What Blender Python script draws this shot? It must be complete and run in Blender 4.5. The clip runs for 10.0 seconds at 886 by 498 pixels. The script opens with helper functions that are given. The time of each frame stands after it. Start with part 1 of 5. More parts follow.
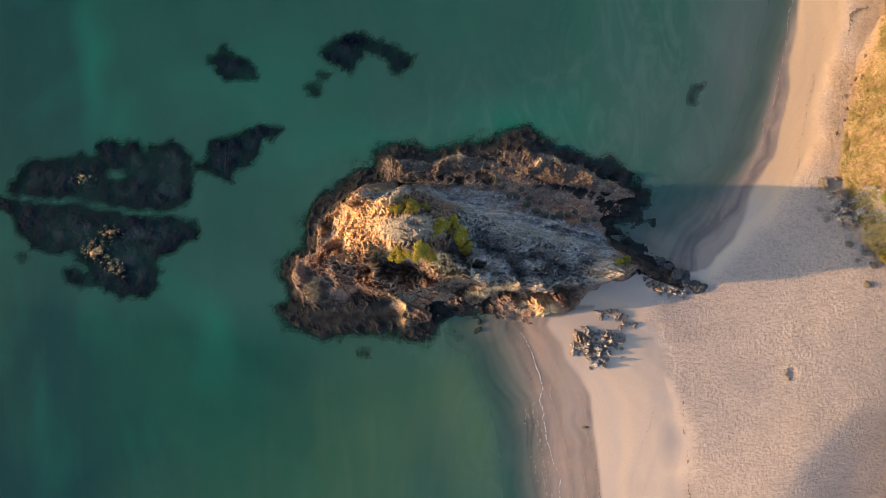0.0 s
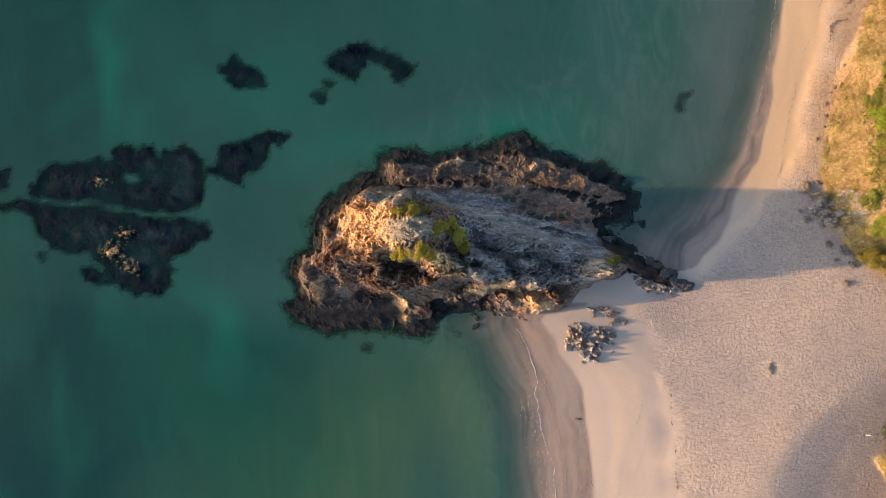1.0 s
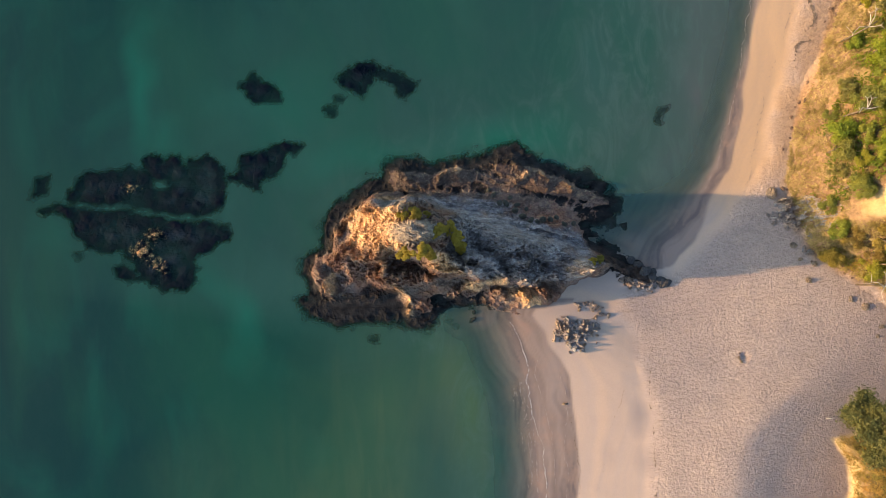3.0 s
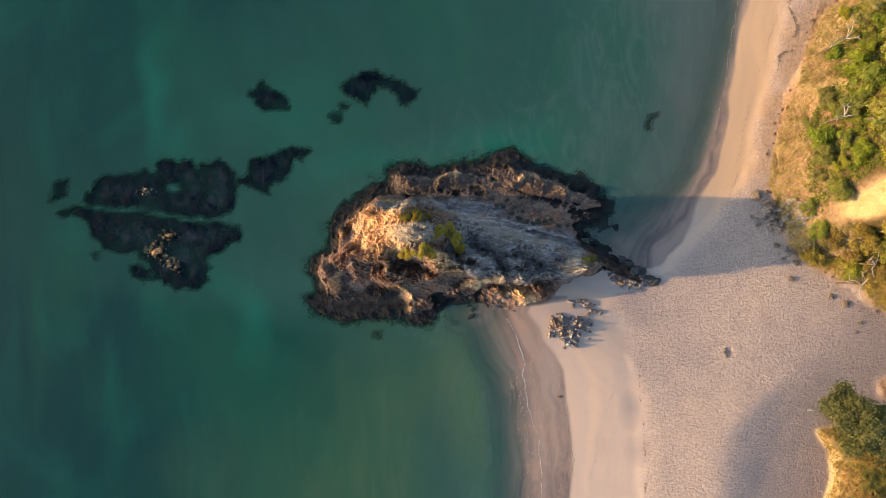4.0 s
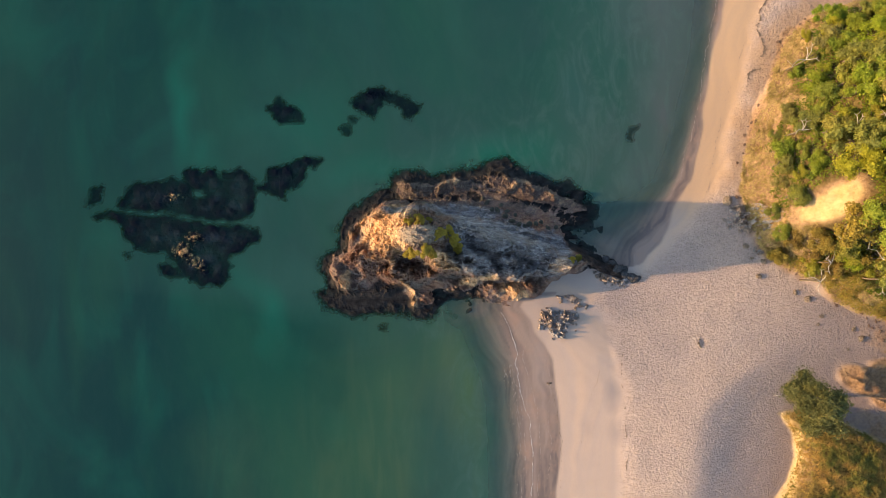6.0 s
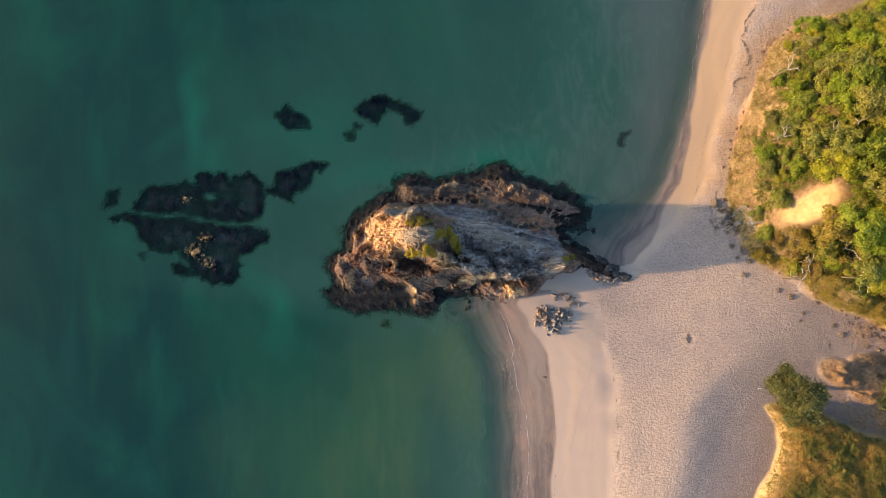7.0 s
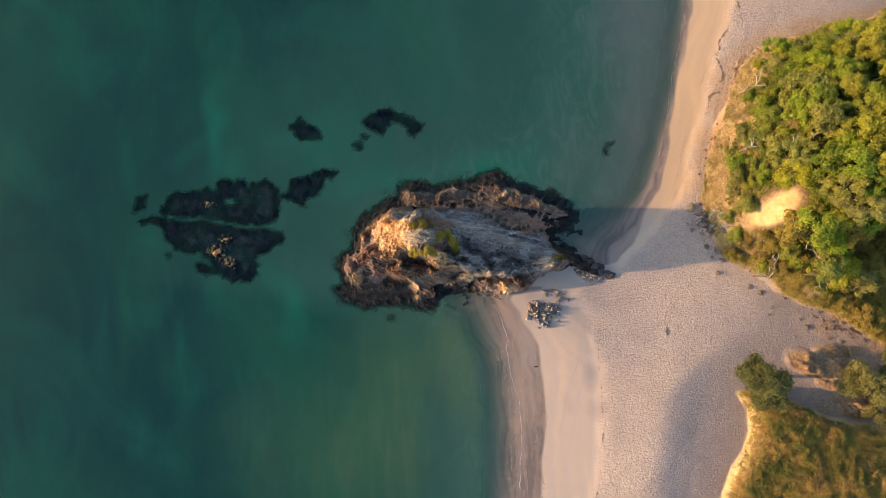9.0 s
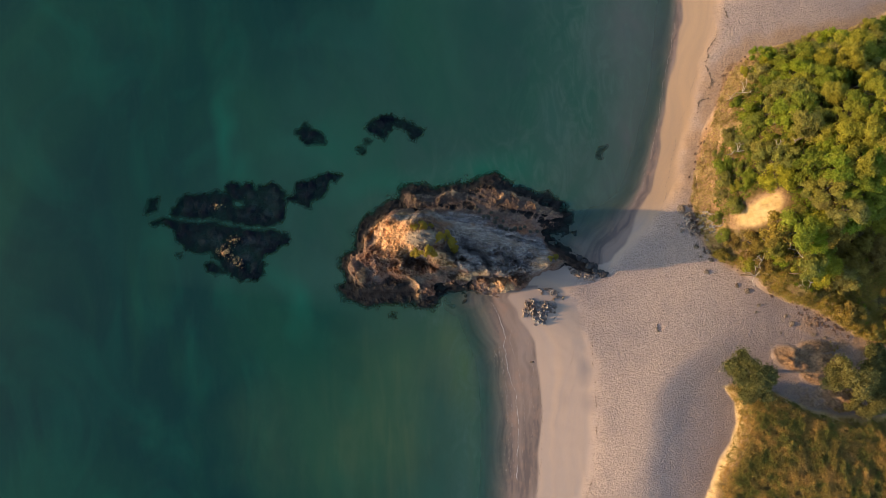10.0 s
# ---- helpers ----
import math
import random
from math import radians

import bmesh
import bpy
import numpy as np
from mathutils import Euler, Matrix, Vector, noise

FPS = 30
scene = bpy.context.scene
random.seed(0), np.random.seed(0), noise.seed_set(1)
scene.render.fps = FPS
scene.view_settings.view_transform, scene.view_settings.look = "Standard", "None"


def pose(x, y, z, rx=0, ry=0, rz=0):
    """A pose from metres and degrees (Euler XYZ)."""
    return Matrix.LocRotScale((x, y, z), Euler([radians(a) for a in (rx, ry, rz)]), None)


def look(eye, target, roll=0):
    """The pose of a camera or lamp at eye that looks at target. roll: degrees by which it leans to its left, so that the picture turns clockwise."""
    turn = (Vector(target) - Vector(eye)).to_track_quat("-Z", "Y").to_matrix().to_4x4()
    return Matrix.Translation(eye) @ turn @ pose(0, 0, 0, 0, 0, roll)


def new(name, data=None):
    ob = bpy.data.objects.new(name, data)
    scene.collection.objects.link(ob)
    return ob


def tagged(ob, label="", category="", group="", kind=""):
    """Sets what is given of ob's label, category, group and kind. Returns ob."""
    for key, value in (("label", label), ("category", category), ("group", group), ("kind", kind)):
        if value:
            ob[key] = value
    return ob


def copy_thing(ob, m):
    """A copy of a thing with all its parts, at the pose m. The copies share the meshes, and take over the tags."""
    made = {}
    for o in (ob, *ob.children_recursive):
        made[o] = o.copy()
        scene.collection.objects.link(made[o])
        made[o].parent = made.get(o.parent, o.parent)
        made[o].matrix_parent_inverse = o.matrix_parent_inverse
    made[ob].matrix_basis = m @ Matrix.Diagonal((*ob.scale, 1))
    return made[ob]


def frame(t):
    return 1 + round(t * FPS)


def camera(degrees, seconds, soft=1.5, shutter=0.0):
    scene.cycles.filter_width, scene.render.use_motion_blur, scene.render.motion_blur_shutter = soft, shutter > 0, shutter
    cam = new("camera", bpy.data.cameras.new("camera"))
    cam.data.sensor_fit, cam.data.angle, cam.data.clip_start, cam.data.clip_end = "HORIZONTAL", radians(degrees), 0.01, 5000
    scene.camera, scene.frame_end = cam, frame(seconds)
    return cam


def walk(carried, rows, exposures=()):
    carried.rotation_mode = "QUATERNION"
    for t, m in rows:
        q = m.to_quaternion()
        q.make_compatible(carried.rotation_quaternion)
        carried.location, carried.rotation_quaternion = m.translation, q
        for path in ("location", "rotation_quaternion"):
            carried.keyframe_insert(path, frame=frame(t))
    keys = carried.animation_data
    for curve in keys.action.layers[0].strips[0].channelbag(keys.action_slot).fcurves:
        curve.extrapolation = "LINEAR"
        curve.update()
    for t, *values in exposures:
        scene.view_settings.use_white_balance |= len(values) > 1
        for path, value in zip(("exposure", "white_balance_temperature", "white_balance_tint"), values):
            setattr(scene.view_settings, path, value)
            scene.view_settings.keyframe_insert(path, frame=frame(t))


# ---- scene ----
# Camera: a drone that looks straight down and climbs.
cam = camera(74.0, 10.0, soft=0.3)
PATH = [
    (0, 0.000, 0.000, 42.000, 0.018, -0.002, 0.005),
    (0.5, 0.035, -0.007, 43.048, 0.030, 0.025, 0.013),
    (1, 0.069, -0.015, 44.102, 0.042, 0.053, 0.020),
    (1.5, 0.102, -0.023, 45.169, 0.056, 0.082, 0.026),
    (2, 0.134, -0.032, 46.255, 0.070, 0.112, 0.030),
    (2.5, 0.166, -0.042, 47.367, 0.086, 0.143, 0.033),
    (3.25, 0.215, -0.059, 49.089, 0.110, 0.192, 0.036),
    (4, 0.266, -0.078, 50.884, 0.137, 0.244, 0.036),
    (4.5, 0.302, -0.092, 52.123, 0.156, 0.280, 0.034),
    (5, 0.341, -0.108, 53.393, 0.176, 0.317, 0.031),
    (5.5, 0.381, -0.125, 54.695, 0.197, 0.355, 0.027),
    (6.25, 0.449, -0.153, 56.696, 0.230, 0.415, 0.019),
    (7, 0.524, -0.185, 58.741, 0.266, 0.478, 0.008),
    (7.5, 0.580, -0.208, 60.118, 0.291, 0.521, -0.000),
    (8, 0.641, -0.234, 61.496, 0.316, 0.565, -0.010),
    (8.5, 0.707, -0.261, 62.866, 0.343, 0.611, -0.021),
    (9, 0.778, -0.291, 64.218, 0.370, 0.658, -0.034),
    (9.5, 0.856, -0.323, 65.538, 0.399, 0.705, -0.047),
    (10, 0.941, -0.357, 66.816, 0.428, 0.755, -0.062),
]
EXPOSURE = [(0.0, 1.59), (5.0, 1.54), (9.6, 1.52), (10.0, 1.08)]
walk(cam, [(t, pose(*p)) for t, *p in PATH], EXPOSURE)

# ---------------------------------------------------------------- light
SUN_ELEVATION, SUN_HEADING = 12.0, 1.4
world = bpy.data.worlds.new("sky")
scene.world = world
world.use_nodes = True
sky = world.node_tree.nodes.new("ShaderNodeTexSky")
sky.sky_type, sky.sun_disc = "NISHITA", False
sky.ozone_density = 1.2
sky.sun_elevation, sky.sun_rotation = radians(SUN_ELEVATION), radians(270)
backdrop = world.node_tree.nodes["Background"]
backdrop.inputs["Strength"].default_value = 0.15
world.node_tree.links.new(sky.outputs["Color"], backdrop.inputs["Color"])
sun_data = bpy.data.lights.new("sun", "SUN")
sun_data.energy, sun_data.angle, sun_data.color = 2.65, radians(0.6), (1.0, 0.615, 0.28)
sun = new("sun", sun_data)
toward = Vector((math.cos(radians(SUN_HEADING)), math.sin(radians(SUN_HEADING)), -math.tan(radians(SUN_ELEVATION))))
sun.matrix_world = look((-60, 0, 30), Vector((-60, 0, 30)) + toward)


# ---------------------------------------------------------------- numeric tools
def lattice(ix, iy, seed):
    n = (ix * 374761393 + iy * 668265263 + seed * 974634777) & 0xFFFFFFFF
    n = ((n ^ (n >> 13)) * 1274126177) & 0xFFFFFFFF
    return ((n ^ (n >> 16)) & 0xFFFF) / 65535.0


def grain(x, y, seed=0):
    """Smooth value noise from -1 to 1."""
    x, y = np.asarray(x, float), np.asarray(y, float)
    ix, iy = np.floor(x).astype(np.int64), np.floor(y).astype(np.int64)
    u, v = x - ix, y - iy
    u, v = u * u * u * (u * (u * 6 - 15) + 10), v * v * v * (v * (v * 6 - 15) + 10)
    a, b = lattice(ix, iy, seed), lattice(ix + 1, iy, seed)
    c, d = lattice(ix, iy + 1, seed), lattice(ix + 1, iy + 1, seed)
    return 2 * ((a * (1 - u) + b * u) * (1 - v) + (c * (1 - u) + d * u) * v) - 1


def cloudy(x, y, octaves=4, seed=0, gain=0.5):
    total, amp, size = 0, 1.0, 0
    for k in range(octaves):
        c, s = math.cos(0.7 * k), math.sin(0.7 * k)
        total = total + amp * grain((c * x - s * y) * 2 ** k + 13.7 * k, (s * x + c * y) * 2 ** k - 7.1 * k, seed + k)
        size += amp
        amp *= gain
    return total / size


def craggy(x, y, octaves=4, seed=0, gain=0.5):
    """Ridged noise from 0 to 1: sharp crests, broad hollows."""
    total, amp, size, weight = 0, 1.0, 0, 1.0
    for k in range(octaves):
        c, s = math.cos(0.9 * k + 0.3), math.sin(0.9 * k + 0.3)
        r = 1 - np.abs(grain((c * x - s * y) * 2.03 ** k + 5.3 * k, (s * x + c * y) * 2.03 ** k + 9.7 * k, seed + k))
        r = r * r * weight
        total = total + amp * r
        size += amp
        weight = np.clip(r * 1.6, 0, 1)
        amp *= gain
    return total / size


def cells(x, y, seed=0):
    """Distance to the nearest of scattered points, and a value of its own for each."""
    ix, iy = np.floor(x).astype(np.int64), np.floor(y).astype(np.int64)
    best, own = np.full(np.shape(x), 9.0), np.zeros(np.shape(x))
    for a in (-1, 0, 1):
        for b in (-1, 0, 1):
            px = ix + a + lattice(ix + a, iy + b, seed)
            py = iy + b + lattice(ix + a, iy + b, seed + 51)
            d = np.hypot(px - x, py - y)
            own = np.where(d < best, lattice(ix + a, iy + b, seed + 77), own)
            best = np.minimum(best, d)
    return best, own


def step(a, b, x):
    t = np.clip((np.asarray(x, float) - a) / (b - a), 0, 1)
    return t * t * (3 - 2 * t)


def inside(x, y, outline):
    """Signed distance to a closed outline, positive inside."""
    x, y = np.asarray(x, float), np.asarray(y, float)
    best, odd = np.full(x.shape, 1e9), np.zeros(x.shape, bool)
    for (ax, ay), (bx, by) in zip(outline, outline[1:] + outline[:1]):
        ex, ey = bx - ax, by - ay
        t = np.clip(((x - ax) * ex + (y - ay) * ey) / (ex * ex + ey * ey + 1e-9), 0, 1)
        best = np.minimum(best, (x - ax - t * ex) ** 2 + (y - ay - t * ey) ** 2)
        cross = ((ay > y) != (by > y)) & (x < ex * (y - ay) / (ey if ey else 1e-9) + ax)
        odd ^= cross
    return np.where(odd, 1, -1) * np.sqrt(best)


def beside(x, y, line):
    """Distance to an open line."""
    best = np.full(np.shape(x), 1e9)
    for (ax, ay), (bx, by) in zip(line, line[1:]):
        ex, ey = bx - ax, by - ay
        t = np.clip(((x - ax) * ex + (y - ay) * ey) / (ex * ex + ey * ey + 1e-9), 0, 1)
        best = np.minimum(best, (x - ax - t * ex) ** 2 + (y - ay - t * ey) ** 2)
    return np.sqrt(best)


def heap(x, y, lumps, sharp=2.2, join=5.0):
    """Rounded masses (x, y, radius, radius, turn, height), joined softly."""
    total = np.zeros(np.shape(x))
    for cx, cy, rx, ry, turn, h in lumps:
        c, s = math.cos(radians(turn)), math.sin(radians(turn))
        u, v = (x - cx) * c + (y - cy) * s, -(x - cx) * s + (y - cy) * c
        q = np.sqrt((u / rx) ** 2 + (v / ry) ** 2)
        total += (h * np.clip(1 - q ** sharp, 0, 1)) ** join
    return total ** (1 / join)


# ---------------------------------------------------------------- mesh tools
def link_mesh(name, verts, faces, material, parent=None, smooth=True, attributes=()):
    me = bpy.data.meshes.new(name)
    verts = np.asarray(verts, np.float32)
    if isinstance(faces, np.ndarray):
        n, k = faces.shape
        me.vertices.add(len(verts))
        me.vertices.foreach_set("co", verts.ravel())
        me.loops.add(n * k)
        me.loops.foreach_set("vertex_index", faces.ravel().astype(np.int32))
        me.polygons.add(n)
        me.polygons.foreach_set("loop_start", np.arange(0, n * k, k, dtype=np.int32))
        me.polygons.foreach_set("loop_total", np.full(n, k, np.int32))
        me.update(calc_edges=True)
    else:
        me.from_pydata([tuple(map(float, v)) for v in verts], [], faces)
    me.polygons.foreach_set("use_smooth", np.full(len(me.polygons), smooth))
    for key, values in attributes:
        me.attributes.new(key, "FLOAT", "POINT").data.foreach_set("value", np.asarray(values, np.float32).ravel())
    me.materials.append(material)
    me.validate()
    ob = new(name, me)
    if parent:
        ob.parent = parent
    return ob


def sheet(name, xs, ys, height, material, keep=None, attributes=(), smooth=True):
    """A grid over xs and ys at the given heights; keep picks the faces."""
    nx, ny = len(xs), len(ys)
    gx, gy = np.meshgrid(xs, ys)
    verts = np.stack([gx, gy, height], -1).reshape(-1, 3)
    i = (np.arange(ny - 1)[:, None] * nx + np.arange(nx - 1)).ravel()
    faces = np.stack([i, i + 1, i + 1 + nx, i + nx], -1)
    values = [(k, np.asarray(v).ravel()) for k, v in attributes]
    if keep is not None:
        faces = faces[np.asarray(keep).ravel()[faces].any(1)]
        used = np.unique(faces)
        order = np.zeros(len(verts), np.int64)
        order[used] = np.arange(len(used))
        verts, faces, values = verts[used], order[faces], [(k, v[used]) for k, v in values]
    return link_mesh(name, verts, faces, material, None, smooth, values)


# ---------------------------------------------------------------- materials
class Nodes:
    """Short ways to wire a node material."""

    def __init__(self, name):
        self.mat = bpy.data.materials.new(name)
        self.mat.use_nodes = True
        self.tree = self.mat.node_tree
        self.bsdf = self.tree.nodes["Principled BSDF"]
        self.place = self.add("ShaderNodeTexCoord").outputs["Object"]

    def add(self, kind, **inputs):
        node = self.tree.nodes.new(kind)
        for key, value in inputs.items():
            self.put(node, key.replace("_", " "), value)
        return node

    def put(self, node, key, value):
        if isinstance(value, bpy.types.NodeSocket):
            self.tree.links.new(value, node.inputs[key])
        else:
            node.inputs[key].default_value = value

    def noise(self, scale, detail=5.0, rough=0.55, stretch=None, at=None, distortion=0.0):
        at = at or self.place
        if stretch:
            m = self.add("ShaderNodeMapping", Vector=at)
            m.inputs["Scale"].default_value = stretch[0]
            m.inputs["Rotation"].default_value = (0, 0, radians(stretch[1]))
            at = m.outputs[0]
        n = self.add("ShaderNodeTexNoise", Vector=at, Scale=scale, Detail=detail, Roughness=rough, Distortion=distortion)
        return n.outputs["Fac"]

    def ramp(self, fac, stops):
        n = self.add("ShaderNodeValToRGB", Fac=fac)
        e = n.color_ramp.elements
        while len(e) < len(stops):
            e.new(0.5)
        for el, (p, c) in zip(e, stops):
            el.position = p
            el.color = (c, c, c, 1) if isinstance(c, (int, float)) else (*c, 1)
        return n.outputs["Color"]

    def mix(self, fac, a, b, blend="MIX"):
        n = self.tree.nodes.new("ShaderNodeMix")
        n.data_type, n.blend_type = "RGBA", blend
        for key, v in ((0, fac), (6, a), (7, b)):
            if isinstance(v, bpy.types.NodeSocket):
                self.tree.links.new(v, n.inputs[key])
            else:
                n.inputs[key].default_value = v if isinstance(v, (int, float)) else (*v, 1)
        return n.outputs[2]

    def math(self, op, a, b=0.0, clamp=False):
        n = self.tree.nodes.new("ShaderNodeMath")
        n.operation, n.use_clamp = op, clamp
        for k, v in ((0, a), (1, b)):
            if isinstance(v, bpy.types.NodeSocket):
                self.tree.links.new(v, n.inputs[k])
            else:
                n.inputs[k].default_value = v
        return n.outputs[0]

    def attribute(self, key):
        n = self.add("ShaderNodeAttribute")
        n.attribute_name = key
        return n.outputs["Fac"]

    def height(self):
        n = self.add("ShaderNodeSeparateXYZ", Vector=self.add("ShaderNodeNewGeometry").outputs["Position"])
        return n.outputs["Z"]

    def each(self):
        return self.add("ShaderNodeObjectInfo").outputs["Random"]

    def island(self):
        return self.add("ShaderNodeNewGeometry").outputs["Random Per Island"]

    def bump(self, height, strength, distance, below=None):
        n = self.add("ShaderNodeBump", Height=height, Strength=strength, Distance=distance)
        if below:
            self.tree.links.new(below, n.inputs["Normal"])
        return n.outputs["Normal"]

    def done(self, color, rough=0.9, normal=None, specular=0.3):
        self.put(self.bsdf, "Base Color", color if isinstance(color, bpy.types.NodeSocket) else (*color, 1))
        self.put(self.bsdf, "Roughness", rough)
        self.put(self.bsdf, "Specular IOR Level", specular)
        if normal:
            self.put(self.bsdf, "Normal", normal)
        return self.mat


def make_ground():
    n = Nodes("sand_and_soil")
    wet, rough, soil = n.attribute("wet"), n.attribute("trampled"), n.attribute("soil")
    fine, broad, band = n.noise(9, 8, 0.7), n.noise(0.11, 5, 0.6), n.attribute("band")
    smooth = n.mix(n.ramp(band, [(0.30, 0.0), (0.70, 1.0)]), (0.375, 0.302, 0.265), (0.455, 0.338, 0.262))
    # Same sand, its colour warmed where the beach slopes toward the sun.
    smooth = n.mix(n.attribute("golden"), smooth, n.mix(n.ramp(band, [(0.30, 0.0), (0.70, 1.0)]), (0.42, 0.290, 0.190), (0.50, 0.335, 0.200)))
    churned = n.mix(n.ramp(broad, [(0.35, 0.0), (0.62, 1.0)]), (0.400, 0.322, 0.304), (0.510, 0.402, 0.350))
    churned = n.mix(n.ramp(n.noise(0.7, 5, 0.65), [(0.50, 0.0), (0.70, 0.35)]), churned, (0.27, 0.24, 0.225))
    churned = n.mix(n.ramp(n.noise(4.2, 6, 0.7), [(0.40, 0.45), (0.52, 0.0)]), churned, (0.235, 0.190, 0.168))
    churned = n.mix(n.ramp(n.noise(5.1, 6, 0.7), [(0.54, 0.0), (0.66, 0.5)]), churned, (0.46, 0.365, 0.285))
    churned = n.mix(n.math("MULTIPLY", n.attribute("inland"), 0.86), churned, (0.275, 0.215, 0.205))
    dry = n.mix(rough, smooth, churned)
    dry = n.mix(n.ramp(fine, [(0.35, 0.0), (0.75, 0.40)]), dry, (0.28, 0.235, 0.20))
    swash = n.attribute("swash")
    damp = n.mix(n.ramp(swash, [(0.25, 0.0), (0.75, 1.0)]), (0.150, 0.118, 0.108), (0.235, 0.182, 0.158))
    damp = n.mix(n.ramp(n.noise(0.55, 5, 0.6), [(0.50, 0.0), (0.72, 0.6)]), damp, (0.29, 0.19, 0.145))
    damp = n.mix(n.ramp(swash, [(0.16, 0.7), (0.30, 0.0)]), damp, (0.105, 0.088, 0.086))
    sand = n.mix(n.math("MULTIPLY", n.attribute("pool"), 0.8), n.mix(wet, dry, damp), (0.255, 0.215, 0.205))
    dirt = n.mix(n.ramp(n.noise(1.1, 7, 0.65), [(0.3, 0.0), (0.7, 1.0)]), (0.27, 0.165, 0.10), (0.42, 0.275, 0.16))
    dirt = n.mix(n.ramp(n.noise(3.5, 6), [(0.46, 0.0), (0.62, 0.7)]), dirt, (0.17, 0.105, 0.06))
    dirt = n.mix(n.attribute("clay"), dirt, n.mix(n.ramp(n.noise(1.4, 7, 0.65), [(0.32, 0.0), (0.66, 1.0)]), (0.52, 0.37, 0.16), (0.68, 0.51, 0.26)))
    litter = n.mix(n.noise(2.5, 6), (0.08, 0.072, 0.025), (0.17, 0.11, 0.04))
    dirt = n.mix(n.attribute("litter"), dirt, litter)
    color = n.mix(soil, sand, dirt)
    pits = n.add("ShaderNodeTexVoronoi", Vector=n.place, Scale=4.3, Randomness=1.0).outputs["Distance"]
    prints = n.math("MULTIPLY", n.math("ADD", n.math("MULTIPLY", pits, 0.40), n.math("ADD", n.math("MULTIPLY", n.noise(4.2, 4, 0.6), 0.55), n.math("MULTIPLY", n.noise(9.0, 6, 0.75), 0.95))), rough)
    normal = n.bump(prints, 1.0, 0.20)
    normal = n.bump(n.noise(16, 7, 0.78), 0.30, 0.035, normal)
    normal = n.bump(n.math("MULTIPLY", band, n.math("SUBTRACT", 1.0, rough, True)), 0.30, 0.10, normal)
    normal = n.bump(n.math("MULTIPLY", swash, wet), 0.25, 0.06, normal)
    normal = n.bump(n.math("MULTIPLY", n.noise(1.6, 8, 0.7), soil), 1.0, 0.5, normal)
    gloss = n.mix(wet, (0.95, 0.95, 0.95), (0.55, 0.55, 0.55))
    return n.done(color, gloss, normal, 0.2)


def make_rock(name, brown, grey, dark, tide, ochre=(0.71, 0.41, 0.195), weed=((0.020, 0.021, 0.025), (0.062, 0.052, 0.048)), specular=0.12, relief=1.0, domed=False):
    """Weathered rock, black and wet up to the tide line."""
    n = Nodes(name)
    z = n.height()
    mass = n.ramp(n.noise(0.5, 6, 0.62), [(0.38, 0.0), (0.62, 1.0)])
    color = n.mix(mass, brown, grey)
    color = n.mix(n.math("MULTIPLY", n.attribute("tidal"), 0.85), color, tuple(0.50 * c for c in grey))
    color = n.mix(n.attribute("ochre"), color, ochre)
    color = n.mix(n.ramp(n.noise(2.0, 9, 0.7), [(0.38, 0.55), (0.50, 0.0)]), color, dark)
    color = n.mix(n.ramp(n.noise(5, 7, 0.72), [(0.57, 0.0), (0.72, 0.35)]), color, tuple(min(1, c * 1.4) for c in ochre))
    crest = n.add("ShaderNodeTexNoise", Vector=n.place, Scale=1.3, Detail=8.0, Roughness=0.6)
    crest.noise_type = "RIDGED_MULTIFRACTAL"
    crest = crest.outputs["Fac"]
    # Bump crests are tinted ochre, as low sun would pick them out.
    color = n.mix(n.ramp(crest, [(0.62, 0.0), (0.95, 0.35)]), color, tuple(min(1, c * 1.15) for c in ochre))
    # Grey strata paled and blued to match the sky-filled shade of the lee.
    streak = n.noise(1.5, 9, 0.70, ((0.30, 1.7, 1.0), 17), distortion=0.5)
    shade_grey = n.mix(n.ramp(streak, [(0.40, 0.0), (0.49, 0.35), (0.60, 1.0)]), (0.135, 0.137, 0.155), (0.365, 0.365, 0.395))
    shade_grey = n.mix(n.ramp(n.noise(0.6, 5, 0.6), [(0.50, 0.0), (0.70, 0.6)]), shade_grey, (0.26, 0.20, 0.165))
    color = n.mix(n.math("MULTIPLY", n.attribute("lee"), 0.92), color, shade_grey)
    color = n.mix(n.attribute("pale"), color, n.mix(n.noise(1.6, 6, 0.6), (0.22, 0.185, 0.155), (0.34, 0.295, 0.25)))
    speck = n.noise(11, 6, 0.75)
    fleck = n.noise(4.6, 8, 0.80, ((0.6, 1.5, 1.0), 17), distortion=0.8)
    color = n.mix(n.ramp(fleck, [(0.40, 0.62), (0.475, 0.0)]), color, tuple(0.8 * c for c in dark))
    color = n.mix(n.ramp(fleck, [(0.54, 0.0), (0.63, 0.55)]), color, n.mix(1.0, color, (1.6, 1.5, 1.4), "MULTIPLY"))
    color = n.mix(n.ramp(speck, [(0.40, 0.70), (0.48, 0.0)]), color, tuple(0.5 * c for c in dark))
    color = n.mix(n.ramp(speck, [(0.55, 0.0), (0.64, 0.6)]), color, n.mix(0.45, color, tuple(min(1, c * 1.6) for c in ochre)))
    wander = n.math("ADD", z, n.math("MULTIPLY", n.math("SUBTRACT", n.noise(0.8, 7, 0.68), 0.5), 1.6 * tide))
    wet = n.ramp(n.math("MULTIPLY", wander, 1 / (2 * tide)), [(0.44, 1.0), (0.60, 0.0)])
    wet = n.math("MAXIMUM", n.math("MULTIPLY", wet, n.math("SUBTRACT", 1.0, n.math("MAXIMUM", n.attribute("ochre"), n.attribute("landward")), True)), n.math("MULTIPLY", n.attribute("algae"), 0.93))
    mottle = n.ramp(n.noise(1.5, 6), [(0.35, 0.0), (0.65, 1.0)])
